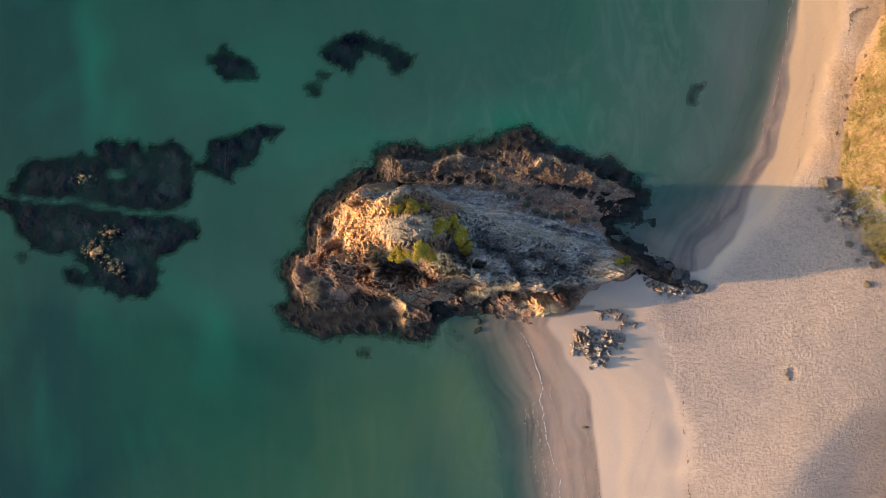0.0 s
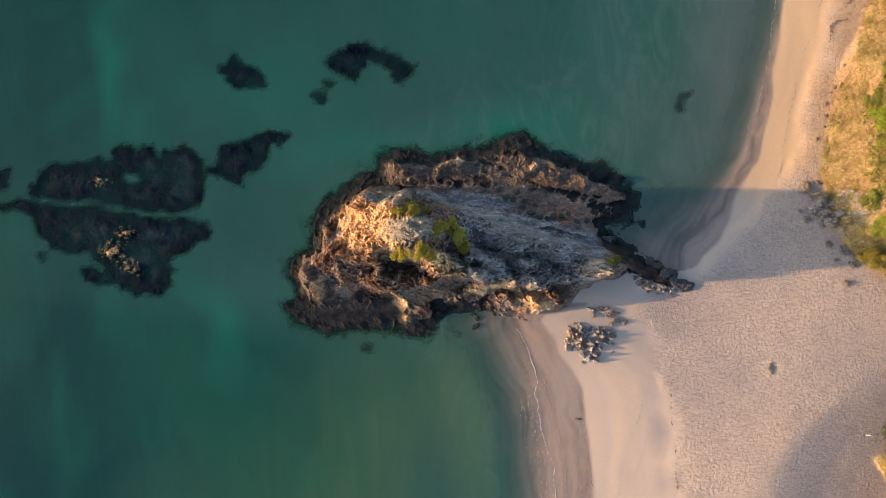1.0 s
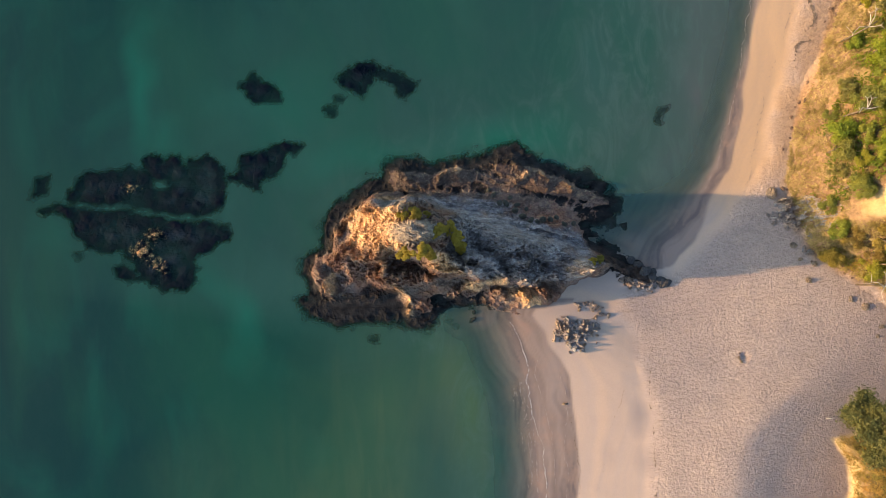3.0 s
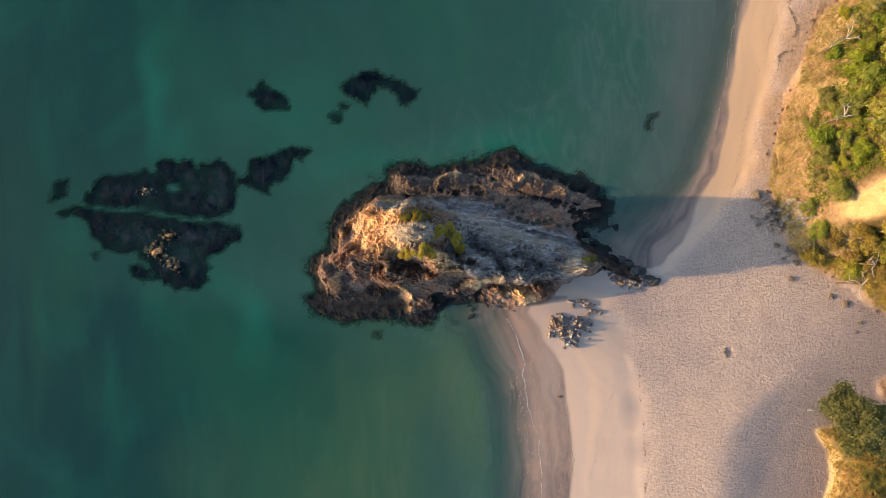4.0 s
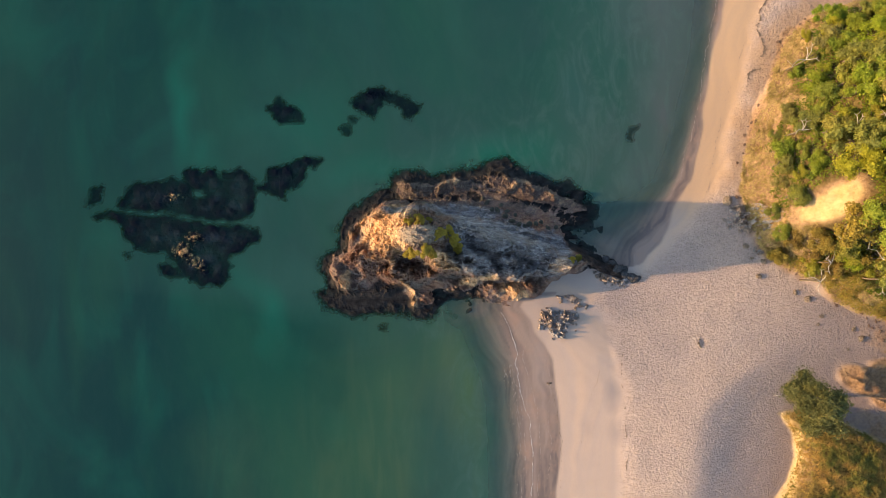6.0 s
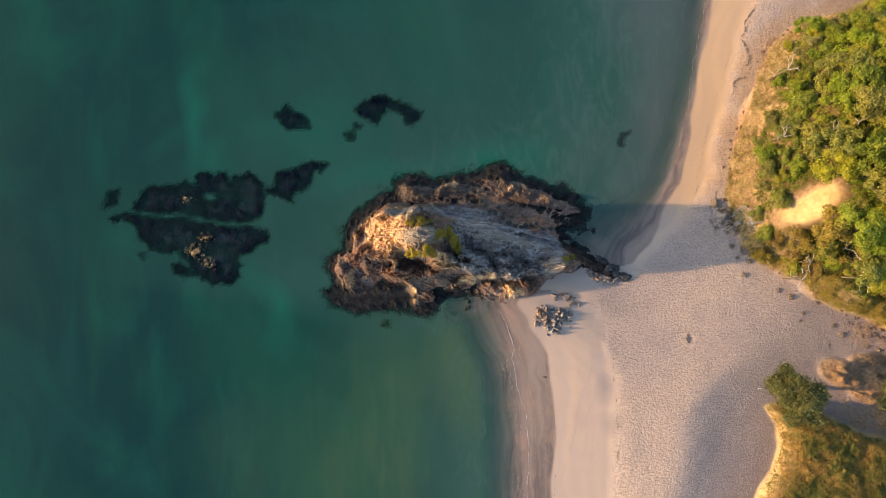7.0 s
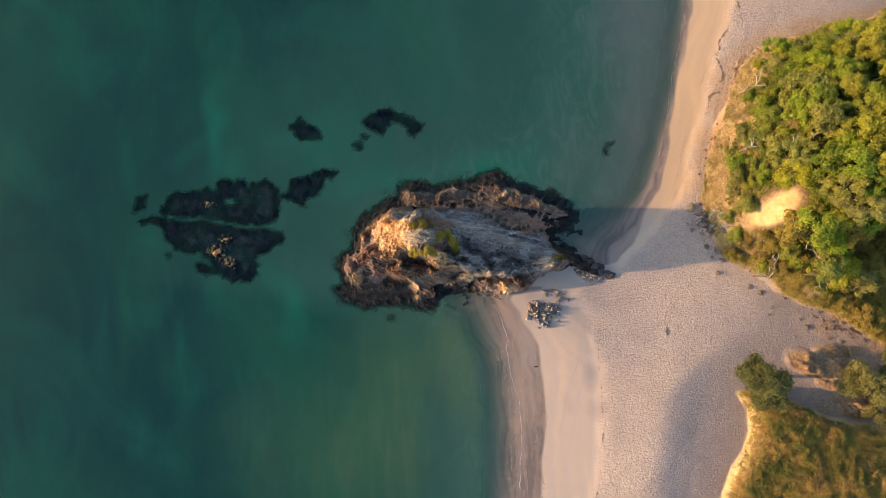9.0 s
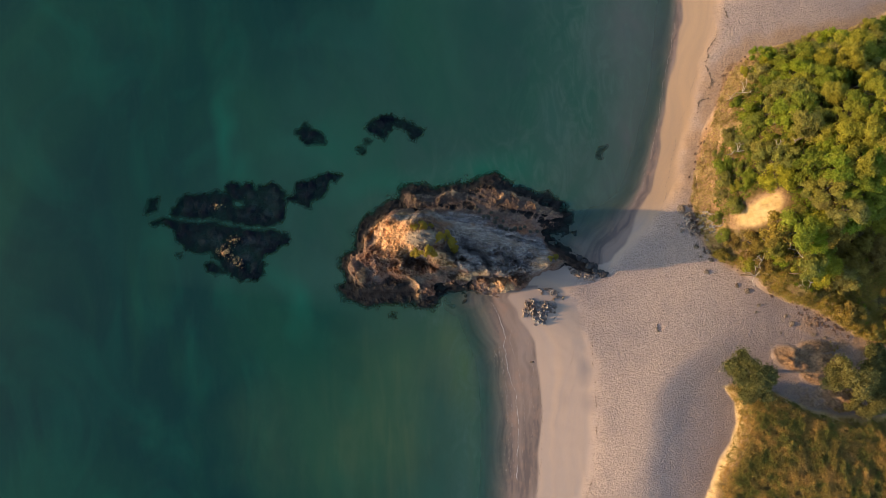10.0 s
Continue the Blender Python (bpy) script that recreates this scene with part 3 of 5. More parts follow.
STACK_RIBS = [
    ([(-10.4, -0.7), (-9.8, -1.6), (-9.6, -2.5), (-9.2, -3.5)], 0.9, 0.28), ([(-7.3, -2.5), (-7.6, -3.1), (-7.9, -3.6)], 0.5, 0.16),
    ([(-5.0, -2.4), (-3.95, -2.6), (-3.1, -3.3), (-2.6, -4.2), (-2.8, -5.4)], 0.65, 0.22), ([(-6.1, -0.7), (-5.5, -1.1), (-4.9, -0.85), (-4.2, -1.2), (-4.5, -2.0)], 1.0, 0.26),
    ([(-2.7, -1.6), (-1.8, -1.2), (-0.4, -1.3), (0.7, -1.7), (1.5, -1.55), (2.4, -1.5)], 0.9, 0.28), ([(-0.4, -0.4), (0.6, -0.65), (1.7, -0.95), (2.4, -1.15)], 1.3, 0.32),
    ([(1.3, -3.4), (2.2, -2.7), (2.9, -3.2), (2.4, -4.1)], 0.9, 0.30), ([(3.8, -2.4), (4.7, -2.2)], 0.9, 0.40), ([(6.2, -2.6), (6.6, -3.6), (6.9, -4.5)], 0.8, 0.32),
    ([(7.9, -2.9), (8.4, -3.9)], 0.8, 0.30), ([(4.6, -3.2), (5.2, -4.2)], 0.7, 0.28), ([(8.9, -2.2), (9.8, -3.1)], 0.5, 0.25), ([(10.2, -1.8), (10.8, -1.35), (11.6, -1.05)], 1.2, 0.40),
    ([(-3.6, 6.4), (-2.9, 5.7)], 0.45, 0.30), ([(-0.4, 5.8), (0.3, 6.4), (1.1, 6.6)], 0.5, 0.30), ([(4.6, 7.2), (5.6, 7.3), (6.1, 6.7)], 0.4, 0.28),
    ([(6.1, 5.6), (6.9, 6.1)], 0.45, 0.28), ([(8.0, 6.3), (8.5, 5.6)], 0.45, 0.28), ([(10.0, 5.9), (10.3, 5.1)], 0.45, 0.28),
    ([(-8.9, 0.9), (-7.6, 2.6), (-6.4, 4.3)], 0.9, 0.35), ([(-7.8, 0.3), (-6.4, 1.3), (-5.2, 1.6)], 0.6, 0.3), ([(-7.0, 3.0), (-5.6, 2.6), (-4.2, 2.9)], 0.6, 0.25)]
# Slopes coloured for skylit shade; the first entry is a grey rim.
STACK_SHADE_GREY = [
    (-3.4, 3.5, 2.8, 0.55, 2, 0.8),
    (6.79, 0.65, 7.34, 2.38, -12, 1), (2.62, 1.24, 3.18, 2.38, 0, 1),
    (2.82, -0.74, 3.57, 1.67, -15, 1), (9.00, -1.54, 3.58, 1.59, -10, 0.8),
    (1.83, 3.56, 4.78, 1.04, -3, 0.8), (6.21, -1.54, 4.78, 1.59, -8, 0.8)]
STACK_FLAT = [
    (-1.83, 1.16, 2.62, 1.03, 0, 1)]
STACK_BARE = [
    (2.82, -0.74, 3.97, 1.75, -18, 1), (-1.83, 1.16, 2.78, 1.11, 0, 1),
    (6.79, 0.65, 6.55, 1.98, -12, 1)]
# Ochre earth and clay, plus crags coloured as if the sun caught them.
STACK_OCHRE_LIT = [
    (-4.80, 1.75, 3.90, 2.70, 12, 1), (0.6, -0.85, 2.6, 0.9, -15, 0.8),
    (10.8, -1.45, 1.5, 0.95, 0, 1), (0.24, 6.31, 1.36, 0.96, 0, 0.12),
    (6.98, 5.59, 0.96, 0.88, 0, 0.12), (8.34, 5.83, 0.96, 0.88, 0, 0.12),
    (10.26, 5.19, 0.80, 0.96, 0, 0.12), (5.25, 7.19, 1.20, 0.56, 0, 0.12),
    (4.34, -2.49, 1.19, 0.60, 0, 0.9), (7.09, -4.13, 1.12, 1.19, 0, 0.8),
    (5.63, -3.46, 0.80, 0.64, 0, 0.7), (2.43, -2.97, 1.04, 0.72, 0, 0.8),
    (-8.97, -2.35, 0.56, 1.60, 0, 0.5), (-2.76, -4.54, 0.64, 1.60, 20, 0.6)]


def stack_ribs(x, y):
    """Crooked standing ribs of harder rock."""
    total = np.zeros(np.shape(x))
    for line, tall, wide in STACK_RIBS:
        xs, ys = [p[0] for p in line], [p[1] for p in line]
        close = (x > min(xs) - 1.2) & (x < max(xs) + 1.2) & (y > min(ys) - 1.2) & (y < max(ys) + 1.2)
        if close.any():
            total[close] = np.maximum(total[close], tall * np.exp(-(beside(x[close], y[close], line) / wide) ** 2))
    return total


def stack_height(x, y):
    wx, wy = x + 0.45 * cloudy(x * 0.5, y * 0.5, 4, 71), y + 0.45 * cloudy(x * 0.5, y * 0.5, 4, 72)
    edge = inside(wx, wy, STACK)
    s = edge + 0.42 * cloudy(x * 1.1, y * 1.1, 5, 73, 0.68) + 0.05
    s = s - 2.9 * step(10.2, 12.0, x) * step(0.1, 0.9, y - 0.45 * (12.5 - x)) * np.clip(cloudy(x * 0.7, y * 1.5, 4, 76) + 0.25, 0, 1)
    base = np.hypot(heap(wx, wy, STACK_TOP, 1.3, 6),  heap(wx, wy, STACK_SIDES + STACK_SHELF, 1.15, 5))
    flat_edge = inside(x, y, STACK)
    base = np.maximum(base, 0.45 * np.clip(flat_edge - 0.7, 0, 4.2) * step(3.2, 0.6, y) + 0.16 * np.clip(flat_edge - 0.9, 0, 3) * step(0.6, 3.2, y))
    level = np.clip(heap(x, y, STACK_FLAT, 2), 0, 1)
    base = np.minimum(base, 9.3 + 0.12 * base * (1 - level))
    bare = np.clip(heap(x, y, STACK_BARE, 3), 0, 1)
    face = np.clip(heap(x, y, STACK_OCHRE_LIT[:1], 2), 0, 1)
    still = np.clip(heap(x, y, STACK_STILL, 2) * 1.3 + 0.35 * cloudy(x * 0.9, y * 0.9, 3, 79), 0, 1)
    base = base * (1 - 0.55 * still * step(3.0, 1.0, base))
    amp = np.clip(0.03 + 0.21 * base, 0, 0.95) * (1 - 0.50 * bare) * (1 - 0.25 * face) * (1 - 0.75 * still) * (1 - 0.85 * level)
    c, v = math.cos(radians(-17)), math.sin(radians(-17))
    bx, by = x + 0.20 * cloudy(x * 2.2, y * 2.2, 4, 74, 0.6), y + 0.20 * cloudy(x * 2.2, y * 2.2, 4, 75, 0.6)
    u, w = bx * c + by * v, -bx * v + by * c
    rough = 0.0
    for k, (f, a) in enumerate(((0.45, 0.45), (1.0, 0.42), (2.3, 0.42), (4.9, 0.46), (9.5, 0.36))):
        t = 0.8 * k
        p, q = u * math.cos(t) - w * math.sin(t), u * math.sin(t) + w * math.cos(t)
        rough = rough + a * np.maximum(1 - 2.4 * np.abs(grain(p * f, q * f * 1.35, 80 + k)), -0.45)
    own, chip = cells(bx * 1.7, by * 2.1, 91)[1], cells(bx * 4.2, by * 5.0, 92)[1]
    shard = cells(bx * 7.5 + 0.6 * by, by * 8.5, 97)[1]
    ledge = craggy(u * 0.20, w * 1.1, 4, 101, 0.62) - 0.4
    ribs = stack_ribs(bx + 0.18 * cloudy(x * 1.3, y * 1.3, 3, 102), by + 0.18 * cloudy(x * 1.3, y * 1.3, 3, 103))
    top = np.maximum(base, 0.06) + amp * (0.58 * rough - 0.15 + 0.34 * own + 0.30 * chip + 0.26 * shard) + 0.75 * bare * ledge
    top = top + ribs * (0.55 + 0.45 * own + 0.35 * rough) * (1 - 0.5 * still)
    top = top - 1.6 * np.exp(-((x + 4.75) / 0.42) ** 2 - ((y + 1.45) / 0.34) ** 2)
    field = step(-0.6, -1.8, y) * step(-3.0, 0.0, x) * step(10.5, 8.5, x) + 0.8 * step(0.4, -0.8, y) * step(-2.0, -4.0, x) * (1 - still)
    top = top + 0.85 * field * (craggy(bx * 1.3 + 0.4 * by, by * 1.1, 5, 106, 0.66) - 0.42)
    top = top + 0.60 * (1 - level) * (1 - 0.45 * bare) * (1 - 0.8 * still) * step(0.2, 1.6, base) * (craggy(bx * 1.7 + 3, by * 1.5 - 0.5 * bx, 5, 108, 0.7) - 0.42)
    top = top + 0.22 * step(0.9, 0.3, base) * (1 - still) * (craggy(bx * 1.5, by * 1.9, 5, 109, 0.66) - 0.45)
    low = 0.0 + 0.18 * (craggy(x * 1.4, y * 1.4, 4, 93, 0.6) - 0.35)
    foot, body = step(-1.1, 0.15, s), step(0.15, 1.4, s)
    z = -2.2 + (low + 2.2) * foot + (top - low) * body * foot
    fringe = -0.07 - 1.1 * np.clip(0.10 - 1.3 * cloudy(x * 0.8, y * 0.8, 4, 104, 0.6), 0, 1.5) - 1.6 * np.clip(-edge - 0.08 - 0.55 * cloudy(x * 1.4, y * 1.4, 3, 105), 0, 2)
    return np.where(edge > -1.2, np.maximum(z, fringe), z)


REEFS = {
    "north": ([(-31.16, 4.13), (-30.48, 5.26), (-29.99, 6.07), (-28.94, 6.43), (-27.77, 6.23), (-26.52, 6.55), (-25.84, 6.91), (-24.87, 6.63), (-24.10, 5.95), (-23.90, 5.18), (-23.09, 4.77), (-22.61, 4.98), (-22.81, 5.58), (-23.70, 5.74), (-24.59, 6.63), (-24.75, 7.40), (-24.46, 7.84), (-23.29, 7.80), (-22.81, 7.40), (-22.53, 7.80), (-21.76, 7.72), (-21.15, 6.83), (-20.79, 7.32), (-20.02, 7.52), (-19.22, 7.72), (-18.45, 7.12), (-17.96, 6.55), (-18.04, 5.87), (-18.04, 4.13), (-18.25, 3.24), (-19.05, 2.84), (-20.02, 2.76), (-21.35, 2.84), (-23.09, 3.04), (-24.87, 3.32), (-26.80, 3.72), (-29.11, 3.81), (-30.88, 3.93)],
              [
    (-26.69, 4.96, 4.02, 1.29, 0, 0.25), (-25.72, 5.18, 1.04, 0.72, 0, 0.45),
    (-20.67, 3.87, 3.22, 1.21, 0, 0.22), (-21.52, 6.50, 2.42, 1.21, 0, 0.1),
    (-21.89, 4.28, 2.41, 1.21, 0, 0.2)]),
    "south": ([(-31.97, 3.64), (-30.48, 3.44), (-28.74, 3.24), (-25.84, 3.04), (-24.26, 2.68), (-21.56, 2.27), (-20.39, 2.27), (-19.05, 2.35), (-18.45, 1.87), (-17.76, 1.99), (-17.48, 1.38), (-17.76, 0.82), (-18.65, 0.62), (-19.21, -0.27), (-20.18, -0.35), (-20.59, -0.92), (-20.18, -1.52), (-20.51, -2.09), (-20.30, -2.85), (-21.15, -3.26), (-23.09, -3.46), (-23.90, -2.98), (-24.87, -2.29), (-25.43, -1.32), (-26.40, -0.15), (-26.80, 0.05), (-27.97, -0.27), (-29.31, 0.33), (-30.28, 1.02), (-30.68, 2.15), (-31.24, 2.84), (-31.97, 2.96)],
              [
    (-23.90, 0.45, 2.82, 2.01, -20, 0.2), (-24.88, -0.15, 1.36, 1.20, 0, 0.55),
    (-23.74, 1.17, 1.12, 0.80, 0, 0.6), (-23.58, -1.23, 1.60, 0.80, -35, 0.5),
    (-27.54, 1.66, 2.82, 1.21, 0, 0.15), (-22.51, -1.56, 2.42, 1.61, 0, 0.15)]),
    "slab": ([(-27.09, -1.52), (-26.52, -1.40), (-25.63, -1.72), (-25.07, -2.49), (-25.83, -2.77), (-26.80, -2.29)], [
    (-25.93, -2.04, 1.21, 0.72, 0, 0.15)]),
    "long": ([(-17.96, 5.95), (-17.08, 6.15), (-16.71, 6.83), (-16.71, 7.60), (-15.54, 7.80), (-14.57, 8.29), (-13.60, 8.69), (-12.03, 8.85), (-11.51, 8.57), (-11.87, 8.01), (-12.84, 7.80), (-13.20, 7.04), (-13.60, 6.15), (-14.37, 5.95), (-14.98, 5.58), (-15.06, 4.78), (-15.74, 5.10), (-16.51, 5.74), (-17.20, 5.58), (-17.76, 5.66)], [
    (-14.66, 6.98, 2.42, 1.05, 25, 0.15), (-15.46, 6.50, 1.21, 0.81, 0, 0.15)]),
    "knob": ([(-16.71, 13.77), (-16.11, 14.09), (-15.5, 14.57), (-15.06, 14.17), (-14.98, 13.77), (-13.89, 13.44), (-13.4, 12.96), (-13.48, 12.23), (-14.69, 12.15), (-15.7, 12.23), (-16.19, 12.88), (-16.71, 13.28)], [
    (-14.87, 13.03, 1.45, 0.89, 0, 0.1)]),
    "arc": ([(-8.8, 14.17), (-7.83, 14.98), (-6.42, 15.5), (-5.01, 15.06), (-3.39, 14.37), (-2.1, 13.77), (-2.5, 13.04), (-3.19, 12.43), (-3.71, 12.64), (-3.79, 13.36), (-4.6, 13.97), (-5.61, 14.09), (-6.22, 13.56), (-6.42, 12.64), (-7.11, 12.88), (-8.03, 13.56)], [
    (-6.26, 14.74, 1.61, 0.40, -10, 0.35), (-7.40, 14.04, 1.21, 0.72, 0, 0.25),
    (-4.19, 14.30, 1.61, 0.40, -20, 0.2), (-6.68, 13.33, 0.80, 0.56, 0, 0.2)]),
    "speck": ([(-9.81, 11.55), (-9.37, 11.79), (-8.8, 11.63), (-8.6, 11.26), (-9.04, 11.02), (-9.61, 11.1)], [
    (-9.28, 11.49, 0.49, 0.28, 0, -0.12)]),
    "dot": ([(-9.0, 12.43), (-8.64, 12.64), (-8.15, 12.39), (-8.36, 12.11), (-8.84, 12.15)], [
    (-8.60, 12.43, 0.37, 0.24, 0, -0.14)]),
    "south_speck": ([(-6.14, -7.39), (-5.81, -7.19), (-5.21, -7.23), (-5.17, -7.55), (-5.61, -7.75), (-6.06, -7.67)], [
    (-5.64, -7.45, 0.45, 0.24, 0, -0.14)]),
    "east_crescent": ([(17.64, 10.86), (17.72, 11.34), (18.01, 11.67), (18.65, 11.75), (18.41, 11.47), (18.21, 11.1), (17.96, 10.78), (18.17, 10.38), (17.84, 10.21), (17.6, 10.46)], [
    (18.06, 11.01, 0.32, 0.57, 0, -0.10)]),
    "west_blade": ([(-34.09, 4.13), (-33.51, 5.68), (-32.53, 5.94), (-32.79, 4.65), (-33.57, 4.13)], [
    (-33.28, 5.03, 0.64, 0.64, 0, 0.1)]),
    "west_tail": ([(-33.31, 3.22), (-31.88, 3.61), (-30.58, 3.41), (-31.23, 2.90), (-32.66, 2.96)], [
    (-31.84, 3.22, 1.28, 0.26, 0, 0.1)]),
    "west_dot": ([(-30.44, -0.40), (-30.05, -0.27), (-29.85, -0.66), (-30.24, -0.79)], [
    (-30.21, -0.53, 0.26, 0.19, 0, -0.3)]),
}


def reef_height(key, x, y):
    outline, lumps = REEFS[key]
    wx, wy = x + 0.15 * cloudy(x * 0.9, y * 0.9, 3, 171), y + 0.15 * cloudy(x * 0.9, y * 0.9, 3, 172)
    s = inside(wx, wy, outline) + 0.34 * cloudy(x * 1.9, y * 1.9, 4, 173, 0.68) + 0.10
    swell = heap(wx, wy, [l for l in lumps if l[5] > 0.3], 1.6)
    edge, own = cells(x * 0.9, y * 1.0, 191)
    sunk = min(0.0, lumps[0][5])
    cobble, lift = cells(x * 2.6, y * 2.9, 192)
    top = -0.05 + sunk + swell * 0.32 + (0.015 + 0.58 * swell) * (1.6 * craggy(x * 5.2, y * 4.4, 5, 181, 0.72) - 0.75) + 0.07 * own - 0.16 * edge + 0.03 * lift - 0.05 * cobble + 0.10 * cloudy(x * 0.5, y * 0.5, 3, 193)
    return -1.9 + (top + 1.9) * step(-0.65, 0.22, s)


# ---------------------------------------------------------------- ground sheet
def lines(*spans):
    out = []
    for a, b, d in spans:
        out += list(np.linspace(a, b, max(2, int(round((b - a) / d))), endpoint=False))
    return np.array(out)


far = [-2600, -1500, -800, -400, -220, -140, -90, -64]
gx_lines = np.concatenate([far, lines((-52, 2, 0.6), (2, 47, 0.15), (47, 66, 0.5)), -np.array(far[::-1])])
gy_lines = np.concatenate([far, lines((-50, -33, 0.5), (-33, 33, 0.17), (33, 50, 0.5)), -np.array(far[::-1])])
GX, GY = np.meshgrid(gx_lines, gy_lines)
GZ = land(GX, GY)
shore_s = inside(GX, GY, SHORE) + 0.6 * cloudy(GX * 0.18, GY * 0.18, 3, 5)
tread = step(-1.0, 1.0, inside(GX, GY, TRAMPLED) + 0.9 * cloudy(GX * 0.3, GY * 0.3, 4, 9, 0.6))
wet_reach = np.where(GY > -4, 0.35 + 0.9 * np.exp(-((GY - 0.5) / 3.0) ** 2) - 2.5 * step(-1.2, -2.4, GY), 2.6 - 4.0 * step(10.6, 12.2, GX) * step(-9.0, -6.5, GY))
wet = step(wet_reach + 0.16, wet_reach - 0.16, shore_s + 0.35 * cloudy(GX * 0.4, GY * 0.16, 4, 6))
along = np.where(GY > -3, GY + 0.5 * GX, GY)
swash = np.clip(0.5 + 0.75 * cloudy(shore_s * 1.5 + 0.9 * cloudy(GX * 0.25, GY * 0.25, 3, 7), along * 0.13, 5, 26, 0.62), 0, 1)
# Mask for the sun-warmed colour of the sun-facing northern beach.
golden = step(2.0, 6.0, GY)
hill_s, bluff_s = inside(GX, GY, HILL), inside(GX, GY, BLUFF)
soil = np.clip(0.45 * step(-2.4, -0.4, hill_s + 1.2 * cloudy(GX * 0.5, GY * 0.5, 4, 27)) * step(4, 8, GY) + step(-0.5, 0.5, hill_s + 0.8 * cloudy(GX * 0.4, GY * 0.4, 3, 12)) + step(-0.3, 0.3, bluff_s), 0, 1)
litter = np.clip(step(0.25, 0.7, bluff_s + 0.4 * cloudy(GX * 0.9, GY * 0.9, 3, 13)) + step(1.6, 3.0, hill_s) * step(0.1, -0.6, inside(GX, GY, CLAY)), 0, 1)
gully = heap(GX, GY, GULLY, 1.5) * (1 + 0.9 * cloudy(GX * 0.6, GY * 0.6, 4, 23))
soil = np.clip(soil + step(0.15, 0.6, heap(GX, GY, SPUR, 2.0)) + 0.85 * step(0.25, 0.7, gully) * np.clip(0.55 + 0.9 * cloudy(GX * 0.9, GY * 0.9, 4, 29), 0, 1), 0, 1)
band = np.clip(0.5 + 0.50 * step(-1.5, 0.5, shore_s) * cloudy(shore_s * 0.9 + 1.2 * cloudy(GX * 0.15, GY * 0.15, 3, 17), GY * 0.05 + 0.02 * GX, 4, 18, 0.6), 0, 1)
pool = np.clip(heap(GX, GY, POOLS, 1.5) * (1 + 0.6 * cloudy(GX * 0.8, GY * 0.4, 3, 19)), 0, 1)
clay = np.clip(step(-0.3, 0.3, inside(GX, GY, CLAY) + 0.4 * cloudy(GX * 0.8, GY * 0.8, 3, 14)) + step(-0.35, 0.0, bluff_s) * step(0.60, 0.25, bluff_s) + step(-0.2, 0.5, hill_s) * step(2.8, 1.4, hill_s) * np.clip(0.12 + 0.9 * cloudy(GX * 0.9, GY * 0.7, 4, 28), 0, 0.7), 0, 1)
pit, _ = cells(GX * 2.6, GY * 2.9, 15)
GZ = GZ + tread * (1 - soil) * (0.9 + 0.8 * cloudy(GX * 0.12, GY * 0.12, 3, 22)) * (0.010 * (np.clip(pit, 0, 0.6) - 0.3) + 0.010 * cloudy(GX * 1.7, GY * 1.7, 2, 16))
ground = sheet("ground", gx_lines, gy_lines, GZ, GROUND, None, (("wet", wet), ("trampled", tread * (1 - soil)), ("soil", soil), ("litter", litter), ("band", band), ("pool", pool), ("clay", clay), ("swash", swash), ("golden", golden), ("inland", step(9, 25, shore_s + 4 * cloudy(GX * 0.08, GY * 0.08, 3, 20)))))
tagged(ground, "pale pink sand beach with trampled footprints, sea bed and clay slopes", "ground", "", "structure")

# ---------------------------------------------------------------- rock masses
def rock_mass(name, height, box, cell, material, label, category="rock", smooth=False, tints=()):
    xs, ys = np.arange(box[0], box[2], cell), np.arange(box[1], box[3], cell)
    x, y = np.meshgrid(xs, ys)
    z = height(x, y)
    floor_ = land(x, y)
    ob = sheet(name, xs, ys, np.maximum(z, floor_ - 0.5), material, z > floor_ - 0.3, [(k, f(x, y)) for k, f in tints], smooth)
    return tagged(ob, label, category)


def bounds(outline, margin):
    xs, ys = [p[0] for p in outline], [p[1] for p in outline]
    return (min(xs) - margin, min(ys) - margin, max(xs) + margin, max(ys) + margin)


